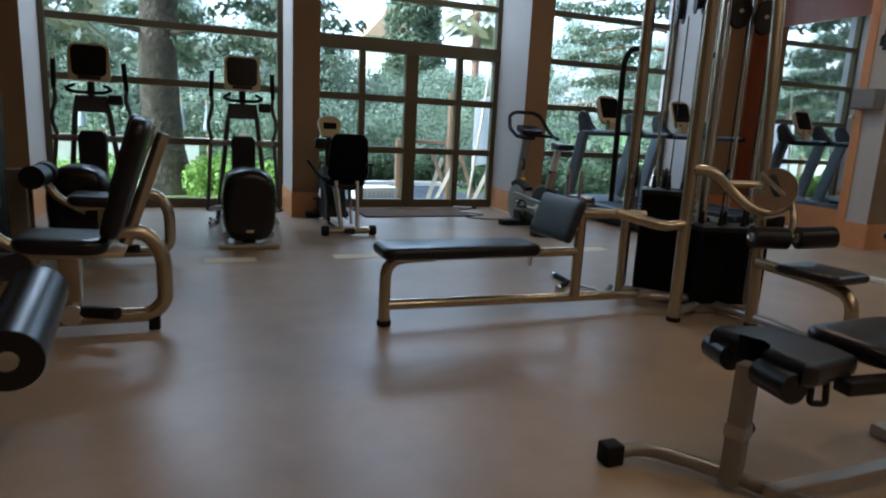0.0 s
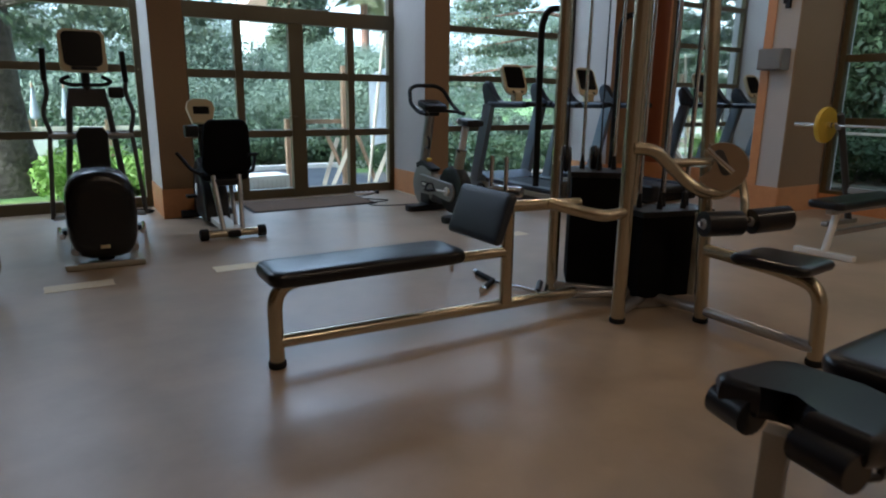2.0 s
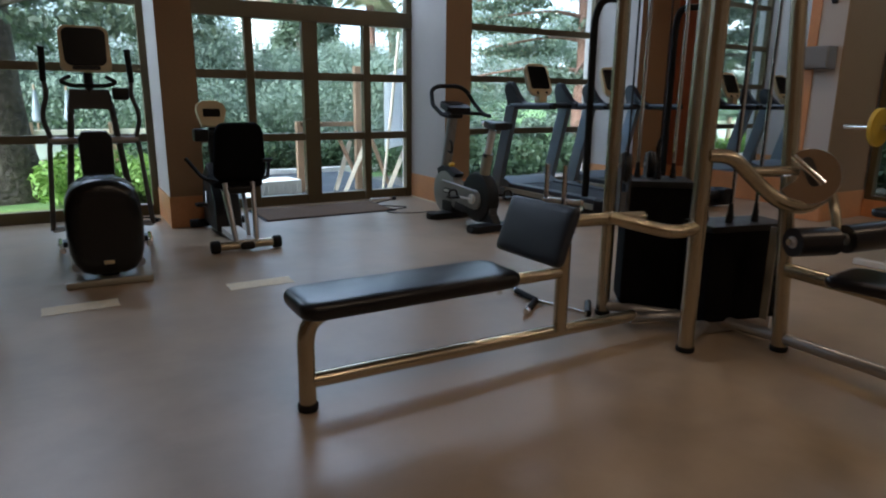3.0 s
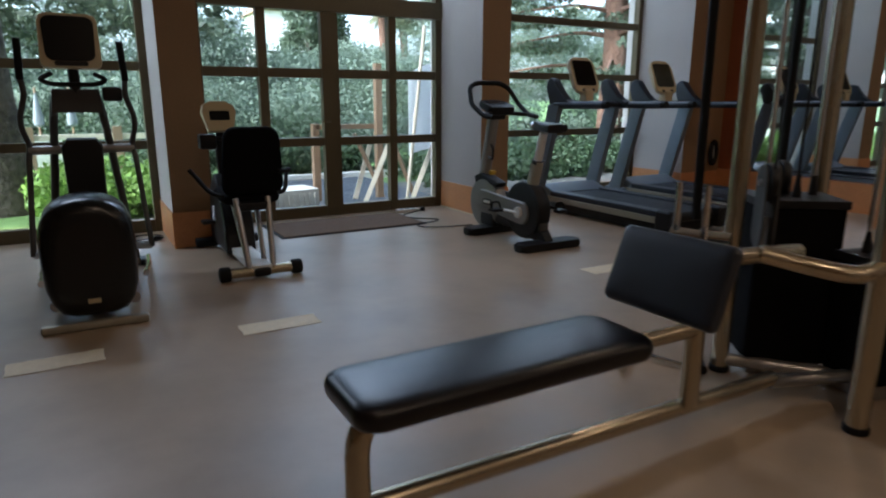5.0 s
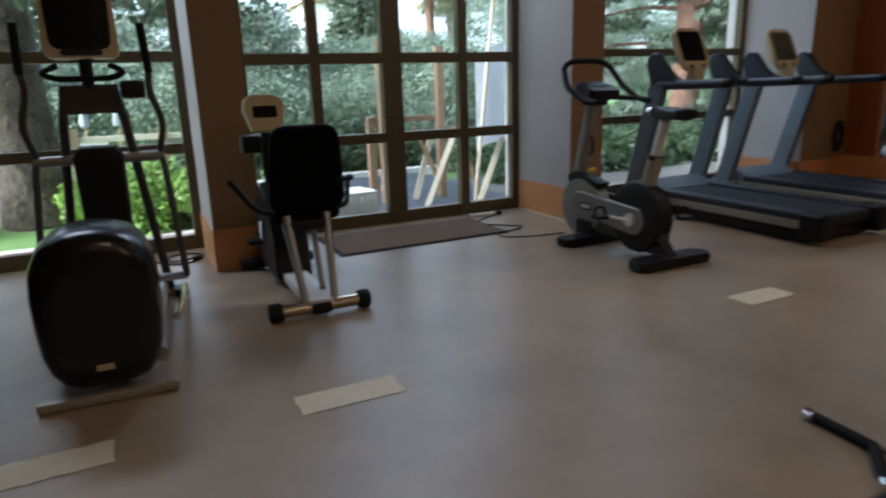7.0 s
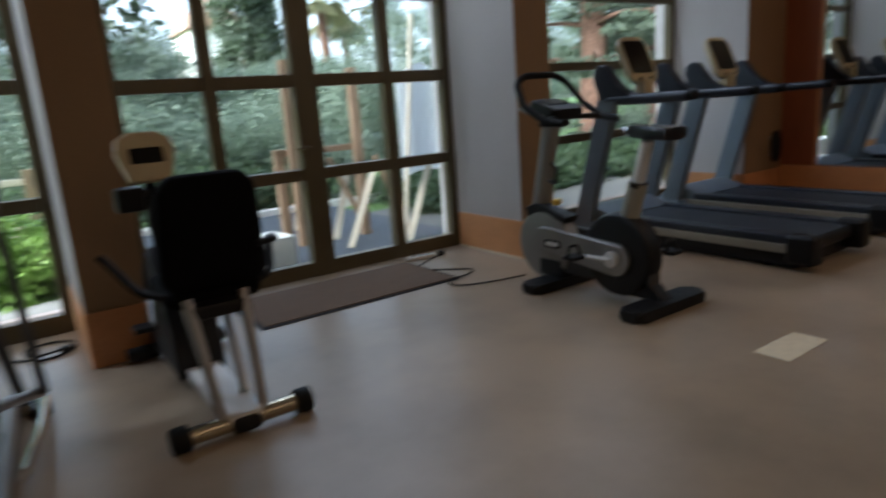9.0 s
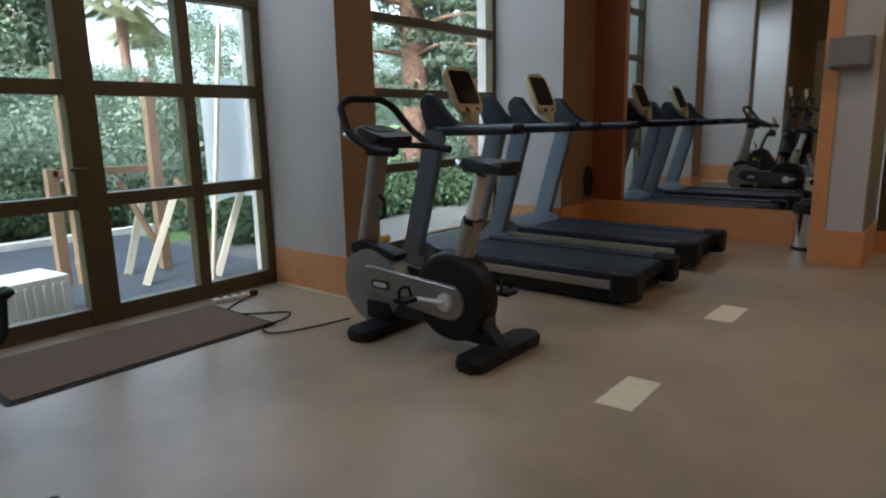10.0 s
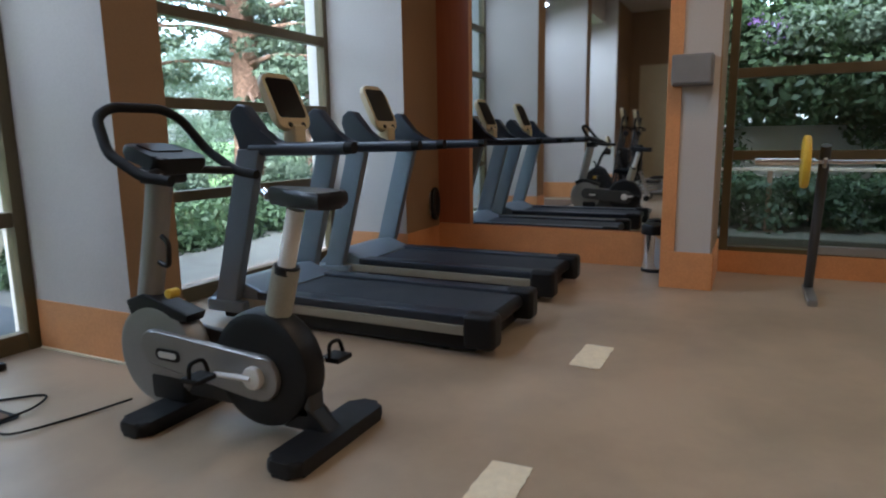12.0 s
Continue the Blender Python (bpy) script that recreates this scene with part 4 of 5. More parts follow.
    tb("goose_neck", [(4.40, 4.34, 1.02), (4.48, 4.27, 1.015), (4.60, 4.22, 0.90), (4.68, 4.14, 0.80), (4.80, 4.08, 0.765), (4.93, 4.05, 0.83)], 0.035, 0.13)
    tb("cam_arm", [(4.55, 4.25, 0.94), (4.80, 4.13, 0.945)], 0.026)
    cam_ = part("cam_plate", slab(BM(), [(0.135 * math.cos(a), 0.135 * math.sin(a)) for a in [radians(-150 + 11 * k) for k in range(26)]] + [(-0.03, 0.05), (-0.05, -0.02)], 0.014, plane_frame(L((4.80, 4.07, 0.925))[0], (0.55, -0.83, 0), (0.10, 0.06, 1)), 0.004), CHROME, root, "polished cut-away cam plate")
    part("cam_slot", slab(BM(), round_rect(0.055, 0.15, 0.026), 0.006, plane_frame(L((4.785, 4.06, 0.95))[0], (0.55, -0.83, 0.5), (-0.3, 0.45, 1)), 0.002), DARKGREY, cam_)
    part("cam_handle", tube(BM(), L((4.74, 4.13, 1.02), (4.80, 4.00, 0.90)), 0.016), CHROME, cam_)
    tb("lever", [(4.90, 4.02, 0.87), (4.90, 3.98, 0.76), (4.80, 3.90, 0.66)], 0.022, 0.05)
    for a, b in (((4.56, 3.97, 0.645), (4.76, 3.90, 0.645)), ((4.83, 3.88, 0.65), (5.04, 3.81, 0.665))):
        roll = part("foam_roller", tube(BM(), [Vector(q) for q in L(a, b)], 0.068, sides=20), VINYL, root, "black foam roller")
        part("roller_cap", disc(BM(), L(a)[0], (0.94, -0.33, 0), 0.028, 0.014, 0.004), STEEL, roll)
    tb("roller_bar", [(4.54, 3.98, 0.645), (5.06, 3.80, 0.667)], 0.016, mat=CHROME)
    return root


def floor_handle():
    root = thing("rowing_attachment", (4.21, 5.37, 0.0), "chrome cable handle lying on the floor behind the bench", "attachment")
    part("bar", tube(BM(), [(0.0, 0.0, 0.02), (0.05, -0.16, 0.02), (0.11, -0.36, 0.02)], 0.012, 0.05), CHROME, root)
    part("grip", tube(BM(), [(0.0, 0.0, 0.022), (0.02, 0.25, 0.022)], 0.020), RUBBER, root, "black rubber grip")
    part("grip_end", tube(BM(), [(0.018, 0.225, 0.022), (0.021, 0.262, 0.022)], 0.022), CHROME, root)
    part("grip", tube(BM(), [(0.0, 0.0, 0.022), (-0.19, -0.15, 0.022)], 0.020), RUBBER, root, "black rubber grip")
    part("grip_end", tube(BM(), [(-0.17, -0.134, 0.022), (-0.2, -0.158, 0.022)], 0.022), CHROME, root)
    part("clip", tube(BM(), [(0.11, -0.36, 0.022), (0.26, -0.20, 0.022)], 0.022), BLACK, root)
    return root


def leg_machine(at, back=0.0):
    """Seat, back and bent tube frame of a leg machine that faces west."""
    root = thing("leg_machine", at, "champagne-framed leg machine with black seat and tall backrest", "gym machine", "leg machines")
    part("frame_hoop", tube(BM(), [(-0.62, 0, 0.09), (0.02, 0, 0.09), (0.09, 0, 0.16), (0.09, 0, 0.42), (0.01, 0, 0.565), (-0.18, 0, 0.56)], 0.043, 0.15, sides=16), CHAMPAGNE, root, "thick bent champagne tube")
    part("foot", box(BM(), (0.0, -0.03, 0.0), (0.06, 0.03, 0.08), 0.008), RUBBER, root)
    part("cross_foot", box(BM(), (-0.62, -0.28, 0.0), (-0.54, 0.28, 0.06), 0.012), CHAMPAGNE, root)
    part("seat_plate", box(BM(), (-0.55, -0.14, 0.45), (-0.10, 0.14, 0.478), 0.006), CREAM, root)
    part("seat_post", box(BM(), (-0.42, -0.05, 0.06), (-0.32, 0.05, 0.45), 0.008), CHAMPAGNE, root)
    add_pad("seat", root, (-0.39, 0, 0.52), (0, 1, 0), (-1, 0, 0.05), 0.40, 0.44, 0.085, VINYL, "black vinyl seat", 0.10)
    add_pad("backrest", root, (-0.075 + back, 0, 0.86), (0, 1, 0), (0.30, 0, 1), 0.42, 0.66, 0.10, VINYL, "tall black vinyl backrest", 0.09)
    part("back_bar", tube(BM(), [(-0.10 + back, 0, 0.50), (0.11 + back, 0, 1.10)], 0.034), CHAMPAGNE, root)
    part("adjuster", tube(BM(), [(-0.33, -0.05, 0.14), (-0.14, -0.16, 0.15)], 0.035), BLACK, root)
    part("pivot", disc(BM(), (-0.37, -0.07, 0.13), (0, 1, 0), 0.06, 0.04), CHROME, root)
    part("thigh_arm", tube(BM(), [(-0.5, 0, 0.42), (-0.72, 0, 0.55), (-0.78, 0, 0.72)], 0.03, 0.1), CHAMPAGNE, root)
    for s in (-1, 1):
        part("thigh_pad", tube(BM(), [(-0.78, 0.05 * s, 0.70), (-0.80, 0.24 * s, 0.70)], 0.085, sides=18), VINYL, root, "round black thigh pad")
    part("front_column", box(BM(), (-1.0, -0.08, 0.0), (-0.86, 0.08, 0.75), 0.012), CHAMPAGNE, root)
    part("weight_shroud", box(BM(), (-1.5, -0.25, 0.0), (-1.05, 0.25, 1.35), 0.02), BLACK, root)
    part("link_bar", tube(BM(), [(-0.93, 0, 0.08), (-0.45, 0, 0.08)], 0.035), CHAMPAGNE, root)
    return root


def roller_machine():
    root = thing("roller_bench", (0.42, 3.4, 0.015), "leg bench with a large black foam roller on steel frame", "gym machine")
    roll = part("foam_roller", tube(BM(), [(0.488, -0.25, 0.496), (0.462, 0.318, 0.55)], 0.095, sides=26), VINYL, root, "large glossy black foam roller")
    part("roller_cap", disc(BM(), (0.488, -0.253, 0.496), (0.045, -1, -0.1), 0.03, 0.02, 0.006), OLIVEGREY, roll)
    part("roller_bar", tube(BM(), [(0.490, -0.275, 0.494), (0.455, 0.45, 0.563)], 0.018), STEEL, root)
    part("second_roller", tube(BM(), [(0.36, 0.46, 0.57), (0.14, 0.62, 0.56)], 0.09, sides=22), VINYL, root)
    part("arm", tube(BM(), [(0.457, 0.42, 0.56), (0.15, 0.42, 0.50), (-0.1, 0.40, 0.30)], 0.03, 0.1), CHAMPAGNE, root)
    part("post", box(BM(), (-0.16, 0.33, 0.0), (-0.05, 0.47, 0.62), 0.01), CHAMPAGNE, root)
    part("base", box(BM(), (-0.5, 0.35, 0.0), (0.1, 0.45, 0.07), 0.012), CHAMPAGNE, root)
    part("knob", disc(BM(), (0.12, 0.14, 0.50), (1, -0.5, 0.4), 0.022, 0.04, 0.008), YELLOW, root, "yellow adjusting knob")
    part("knob_rod", tube(BM(), [(0.12, 0.14, 0.5), (0.05, 0.42, 0.44)], 0.012), STEEL, root)
    return root


def curl_bench():
    root = thing("curl_bench", (3.25, 2.66, 0.0), "preacher curl bench with black vinyl pads on grey square post", "gym bench")
    bm = BM()
    outline = [(-0.10, 0.20), (0.18, 0.20), (0.24, 0.16), (0.26, -0.04), (0.21, -0.16), (-0.12, -0.24), (-0.17, -0.22), (-0.155, -0.06), (-0.05, -0.03), (-0.04, 0.025), (-0.14, 0.05), (-0.15, 0.16)]
    slab(bm, outline, 0.085, pose(0.07, 0.02, 0.495, 0, 6, 4), 0.03, 3)
    part("arm_pad", bm, VINYL, root, "notched black vinyl arm pad")
    part("pad_roll_back", tube(BM(), [(-0.065, 0.08, 0.465), (-0.035, 0.20, 0.465)], 0.05, sides=18), VINYL, root, "rounded padded lip")
    part("pad_roll_front", tube(BM(), [(-0.095, -0.20, 0.465), (-0.07, -0.05, 0.465)], 0.05, sides=18), VINYL, root, "rounded padded lip")
    m = pose(-0.08, 0.0, 0, 0, 1.5, 20)
    part("post", box(BM(), (-0.032, -0.032, 0.02), (0.032, 0.032, 0.47), 0.006, m), GREY, root, "scratched grey square post")
    part("post_sleeve", box(BM(), (-0.037, -0.037, 0.20), (0.037, 0.037, 0.25), 0.005, m), STEEL, root, "worn bright sleeve")
    part("adjust_knob", disc(BM(), m @ Vector((0.05, -0.01, 0.225)), (1, 0, 0), 0.022, 0.04, 0.008), BLACK, root)
    part("foot_tube", tube(BM(), [(-0.39, 0.27, 0.045), (-0.27, 0.25, 0.06), (-0.10, 0.06, 0.05), (0.02, -0.14, 0.04), (0.12, -0.38, 0.04)], 0.028, 0.12, sides=14), GREY, root)
    part("foot_cap", box(BM(), (-0.435, 0.235, 0.0), (-0.355, 0.31, 0.085), 0.012), RUBBER, root, "black rubber foot")
    part("bracket", tube(BM(), [(0.06, -0.14, 0.46), (0.05, -0.15, 0.38), (0.10, -0.17, 0.38), (0.10, -0.16, 0.46)], 0.011, 0.015), BLACK, root)
    part("seat_arm", box(BM(), (0.20, -0.17, 0.40), (0.95, -0.10, 0.45), 0.008, pose(0, 0, 0, 0, 0, -6)), BLACK, root)
    add_pad("seat", root, (0.62, 0.0, 0.50), (1, 0.05, 0), (-0.05, 1, 0), 0.52, 0.36, 0.08, VINYL, "black vinyl seat pad", 0.08)
    part("rear_post", box(BM(), (0.70, -0.18, 0.0), (0.76, -0.12, 0.42), 0.006), STEEL, root)
    part("floor_beam", box(BM(), (-0.05, -0.17, 0.03), (0.95, -0.11, 0.08), 0.008), STEEL, root)
    part("rear_foot", box(BM(), (0.86, -0.40, 0.0), (0.93, 0.15, 0.055), 0.01), STEEL, root)
    return root


def weight_bench():
    root = thing("weight_bench", (7.65, 4.70, 0.0), "flat black weight bench with leaning steel rack by the side window", "gym bench")
    add_pad("pad", root, (0, 0, 0.45), (1, 0, 0), (0, 1, 0), 1.20, 0.30, 0.07, VINYL, "black vinyl bench pad", 0.05)
    part("spine", box(BM(), (-0.5, -0.03, 0.36), (1.16, 0.03, 0.41), 0.006), STEEL, root)
    part("low_bar", box(BM(), (-0.42, -0.025, 0.17), (1.16, 0.025, 0.215), 0.006), STEEL, root)
    part("front_leg", tube(BM(), [(-0.36, 0, 0.40), (-0.48, 0.0, 0.03)], 0.03), WHITEPL, root, "pale steel leg")
    part("front_foot", box(BM(), (-0.52, -0.25, 0.0), (-0.45, 0.25, 0.05), 0.01), WHITEPL, root)
    for s in (-1, 1):
        y = 0.74 * s
        part("rack_post", tube(BM(), [(1.33, y, 0.02), (0.85, y, 1.16)], 0.034, sides=12), DARKGREY, root)
        part("rack_hook", tube(BM(), [(0.90, y, 1.02), (0.82, y, 1.015), (0.79, y, 1.07)], 0.014, 0.02), STEEL, root)
        part("rack_foot", box(BM(), (0.85, y - 0.035, 0.0), (1.45, y + 0.035, 0.05), 0.01), GREY, root)
    part("rack_beam", box(BM(), (1.15, -0.71, 0.34), (1.21, 0.71, 0.40), 0.006), GREY, root)
    return root


def barbell():
    root = thing("barbell", (8.478, 4.70, 1.047), "steel barbell with yellow end plates resting on the bench rack", "barbell")
    part("bar", tube(BM(), [(0, -0.8, 0), (0, 0.8, 0)], 0.015), CHROME, root)
    for s in (-1, 1):
        part("sleeve", tube(BM(), [(0, 0.80 * s, 0), (0, 1.18 * s, 0)], 0.026), CHROME, root)
        part("plate", disc(BM(), (0, 0.86 * s, 0), (0, 1, 0), 0.185, 0.05, 0.015, 36), YELLOW, root, "yellow rubber weight plate")
    return root


e2 = elliptical((1.885, 6.99, 0.0))
copy_thing(e2, pose(0.53, 6.95, 0.0, 0, 0, 1.0))
recumbent_bike((2.95, 7.69, 0.0))
upright_bike((5.335, 7.415, 0.0))
t1 = treadmill((6.96, 7.24, 0.0))
copy_thing(t1, pose(8.27, 7.27, 0.0))
multi_gym()
floor_handle()
leg_machine((1.16, 4.93, 0.0))
leg_machine((1.14, 6.66, 0.0), -0.12)
roller_machine()
curl_bench()
weight_bench()
barbell()

# ---- small things ----
for x0, x1, tw in ((1.48, 1.90, 1), (2.57, 3.01, -0.5), (5.10, 5.48, 0.5), (6.63, 7.02, -0.5)):
    bm = BM()
    bmesh.ops.create_grid(bm, x_segments=14, y_segments=3, size=0.5)
    rnd = random.Random(int(x0 * 100))
    for v in bm.verts:
        edge = abs(abs(v.co.x) - 0.5) < 1e-4 or abs(abs(v.co.y) - 0.5) < 1e-4
        v.co = Vector((v.co.x * (x1 - x0) + (rnd.uniform(-0.006, 0.006) if edge else 0), v.co.y * 0.17 + (rnd.uniform(-0.004, 0.004) if edge else 0), 0.003 + rnd.uniform(0, 0.0006)))
    bmesh.ops.solidify(bm, geom=bm.faces[:], thickness=0.0015)
    solo("floor_tape", bm, TAPE, "worn cream masking tape strip stuck on the floor", "tape", "floor tapes", at=((x0 + x1) / 2, 6.655, 0.0), turn=tw)

doormat = thing("doormat", (4.19, 9.265, 0.0), "flat brown doormat inside the garden door", "doormat", turn=0.5)
part("mat_surface", slab(BM(), round_rect(1.46, 0.70, 0.015), 0.012, pose(0, 0, 0.008), 0.003), MAT, doormat)
part("border", slab(BM(), round_rect(1.52, 0.76, 0.02), 0.006, pose(0, 0, 0.0035), 0.002), RUBBER, doormat, "thin dark rubber border")

sp = thing("wall_speaker", (XF, 6.35, 1.735), "grey box loudspeaker fixed to the pale pier", "speaker")
part("cabinet", box(BM(), (-0.16, -0.148, -0.115), (0.0, 0.148, 0.115), 0.012), SPKGREY, sp)
part("grille", box(BM(), (-0.172, -0.135, -0.10), (-0.158, 0.135, 0.10), 0.005), SPKGREY, sp)
wt = thing("wall_bracket", (XF, 6.30, 2.40), "small black bracket fixed high on the pier", "bracket")
part("plate", box(BM(), (-0.03, -0.03, -0.12), (0.0, 0.03, 0.12), 0.008), BLACK, wt)
part("hook", tube(BM(), [(-0.02, 0, 0.05), (-0.09, 0, 0.02), (-0.09, 0, -0.08)], 0.018, 0.03), BLACK, wt)

bn = thing("waste_bin", (9.37, 6.675, 0.0), "slim chrome waste bin with black top by the mirror", "bin")
part("body", lathe(BM(), [(0.0, 0.0), (0.098, 0.0), (0.10, 0.01), (0.104, 0.36), (0.0, 0.36)], (0, 0, 0)), CHROME, bn, "polished steel body")
part("lid", lathe(BM(), [(0.108, 0.35), (0.114, 0.36), (0.114, 0.425), (0.10, 0.445), (0.0, 0.447)], (0, 0, 0)), BLACK, bn, "black plastic lid")
part("base_ring", lathe(BM(), [(0.10, 0.0), (0.107, 0.002), (0.107, 0.03), (0.10, 0.035)], (0, 0, 0)), BLACK, bn)

ph = thing("wall_hanger", (9.37, YF - 0.003, 0.56), "black oval hose loop hung on the tan wall", "hanger")
part("loop", tube(BM(), [(0.06 * math.cos(a) , -0.045, 0.15 * math.sin(a)) for a in [6.2832 * i / 20 for i in range(20)]] + [(0.06, -0.045, 0.0)], 0.028, sides=10), BLACK, ph)
part("back", slab(BM(), round_rect(0.10, 0.26, 0.045), 0.018, plane_frame((0, -0.01, 0), (1, 0, 0), (0, 0, 1)), 0.004), WHITEPL, ph, "pale backing plate")

st = thing("power_strip", (5.10, 9.66, 0.0), "white power strip on the floor by the door", "power strip", turn=-8)
part("body", box(BM(), (-0.13, -0.03, 0.0), (0.13, 0.03, 0.035), 0.01), WHITEPL, st)
part("plug", box(BM(), (0.16, -0.03, 0.0), (0.21, 0.02, 0.045), 0.012), BLACK, st)
for k in (-0.07, 0.0, 0.07):
    part("socket", disc(BM(), (k, 0, 0.036), (0, 0, 1), 0.02, 0.004, 0.001, 14), BLACK, st)


def smooth_path(pts, n=8):
    out = []
    P = [Vector(p) for p in pts]
    for i in range(len(P) - 1):
        p0, p1, p2, p3 = P[max(0, i - 1)], P[i], P[i + 1], P[min(len(P) - 1, i + 2)]
        for k in range(n):
            t = k / n
            out.append(0.5 * (2 * p1 + (p2 - p0) * t + (2 * p0 - 5 * p1 + 4 * p2 - p3) * t * t + (3 * p1 - p0 - 3 * p2 + p3) * t ** 3))
    return out + [P[-1]]


CABLE_PTS = [(5.24, 9.58, 0.02), (5.12, 9.56, 0.008), (4.92, 9.42, 0.008), (4.90, 9.31, 0.008), (5.02, 9.17, 0.008), (5.15, 9.03, 0.008), (5.03, 8.91, 0.016), (4.83, 8.87, 0.018), (4.80, 8.72, 0.016), (5.03, 8.64, 0.008), (5.28, 8.55, 0.02)]
solo("power_cable", tube(BM(), smooth_path(CABLE_PTS), 0.006, sides=8), RUBBER, "thin black power cable snaking over the floor", "cable")


SPARE_PTS = [(2.10, 9.54, 0.008), (2.24, 9.38, 0.008), (2.37, 9.33, 0.010), (2.48, 9.44, 0.012), (2.47, 9.58, 0.010), (2.36, 9.65, 0.010), (2.24, 9.58, 0.014), (2.26, 9.40, 0.018), (2.40, 9.42, 0.018)]
solo("power_cable", tube(BM(), smooth_path(SPARE_PTS), 0.007, sides=8), RUBBER, "black cable coiled on the floor beside the pier", "cable")
solo("cable_plug", box(BM(), (2.40, 9.395, 0.002), (2.47, 9.44, 0.036), 0.010), BLACK, "black plug lying at the end of the cable", "plug")


# ---- the garden ----
GZ = -0.24
bm = BM()
bmesh.ops.create_grid(bm, x_segments=60, y_segments=60, size=1.0)
for v in bm.verts:
    x, y = v.co.x, v.co.y
    v.co = Vector((5 + math.copysign(abs(x) ** 3, x) * 900, 12 + math.copysign(abs(y) ** 3, y) * 900, GZ))
solo("ground", bm, LAWN, "green lawn reaching into the garden", "ground", kind="structure")
solo("terrace", box(BM(), (2.7, 10.3, GZ - 0.1), (6.6, 14.6, GZ + 0.05), 0.01), PAVING, "blue-grey terrace paving outside the door", "terrace", kind="structure")
solo("kerb", box(BM(), (-6.0, 14.6, GZ - 0.1), (14.0, 14.75, GZ + 0.14), 0.02), STUCCO, "pale stone kerb along the terrace", "kerb", kind="structure")
solo("threshold", box(BM(), (2.7, 9.95, GZ - 0.1), (6.0, 10.3, GZ + 0.10), 0.01), STUCCO, "pale stone threshold outside the glazed door", "threshold", kind="structure")
solo("garden_path", box(BM(), (-9.0, 10.1, GZ - 0.1), (2.69, 11.8, GZ + 0.03), 0.01), EARTH, "pale gravel path under the window", "path", kind="structure")
solo("garden_wall", box(BM(), (-14, 20.0, GZ - 0.1), (1.6, 20.3, 0.44), 0.02), STUCCO, "low pale garden wall in the distance", "wall", kind="structure")
fence = thing("garden_fence", (0.0, 19.0, GZ), "weathered pale timber rail on short posts across the lawn", "fence")
part("rail", box(BM(), (-7.0, -0.05, 0.64), (3.7, 0.05, 0.76), 0.01), PALETIMBER, fence)
for x in (-5.7, -4.0, -2.3, -0.63, 1.04, 2.68):
    part("post", box(BM(), (x - 0.09, -0.14, 0.0), (x + 0.09, -0.052, 0.92), 0.012), TIMBER, fence)
solo("gravel_bed", box(BM(), (6.61, 10.1, GZ - 0.1), (16.0, 13.6, GZ + 0.03), 0.01), GRAVEL, "grey gravel bed outside the window", "gravel", kind="structure")
solo("path_east", box(BM(), (9.95, -6, GZ - 0.1), (11.49, 9.9, GZ + 0.03), 0.01), BED, "mossy earth strip by the side window", "path", kind="structure")
solo("planter_wall", box(BM(), (14.0, -6, GZ - 0.1), (14.3, 10.5, 1.35), 0.02), STUCCO, "pale garden wall behind the shrubs", "wall", kind="structure")


def leaves(name, material, centres, radii, per, size, seed, parent=None, label="", category="", kind="", droop=0.0):
    """Many small folded leaves scattered through clumps, as one mesh."""
    rng = np.random.default_rng(seed)
    cs, rs = np.asarray(centres, float), np.asarray(radii, float)
    n = len(cs) * per
    idx = np.repeat(np.arange(len(cs)), per)
    d = rng.normal(size=(n, 3))
    d /= np.linalg.norm(d, axis=1)[:, None]
    rad = rng.uniform(0.35, 1.0, n) ** 0.6
    p = cs[idx] + d * rad[:, None] * rs[idx]
    out = d + rng.normal(size=(n, 3)) * 0.45 + np.array((0.0, 0.0, 0.35))
    a = np.cross(out, rng.normal(size=(n, 3)))
    a[:, 2] -= droop * 0.5
    a /= np.linalg.norm(a, axis=1)[:, None]
    b = np.cross(out, a)
    b /= np.linalg.norm(b, axis=1)[:, None]
    s = (size * rng.uniform(0.6, 1.4, n))[:, None]
    v = np.stack([p - a * s, p + b * s * 0.45, p + a * s, p - b * s * 0.45], 1).reshape(-1, 3)
    me = bpy.data.meshes.new(name)
    me.from_pydata(v.tolist(), [], (np.arange(n * 4).reshape(-1, 4)).tolist())
    me.materials.append(material)
    ob = new(name, me)
    if parent is not None:
        ob.parent = parent
    return tagged(ob, label, category, "", kind)


def clumps(lo, hi, n, r, seed):
    rng = np.random.default_rng(seed)
    c = rng.uniform(lo, hi, (n, 3))
    k = rng.uniform(0.6, 1.3, (n, 1)) * np.asarray(r)[None, :]
    return c, k


def hedge(name, lo, hi, n, r, per, size, material, label, seed):
    c, k = clumps(lo, hi, n, r, seed)
    return leaves(name, material, c, k, per, size, seed, None, label, "hedge", "stuff")


hedge("hedge", (1.35, 11.9, GZ), (2.9, 13.4, 0.35), 60, (0.26, 0.26, 0.22), 170, 0.05, LEAF_HEDGE, "bright green leafy hedge outside the window", 3)
hedge("hedge", (-2.5, 12.4, GZ), (0.2, 13.6, 0.25), 60, (0.28, 0.28, 0.22), 150, 0.05, LEAF_HEDGE, "bright green leafy hedge outside the window", 4)
hedge("hedge", (2.7, 14.95, GZ), (6.7, 15.6, 0.35), 90, (0.28, 0.28, 0.22), 150, 0.05, LEAF_DARK, "low dark hedge behind the terrace", 13)
hedge("hedge", (7.2, 12.7, GZ), (15.0, 14.8, 0.25), 240, (0.32, 0.30, 0.28), 150, 0.055, LEAF_DARK, "dark green shrubs outside the window", 5)
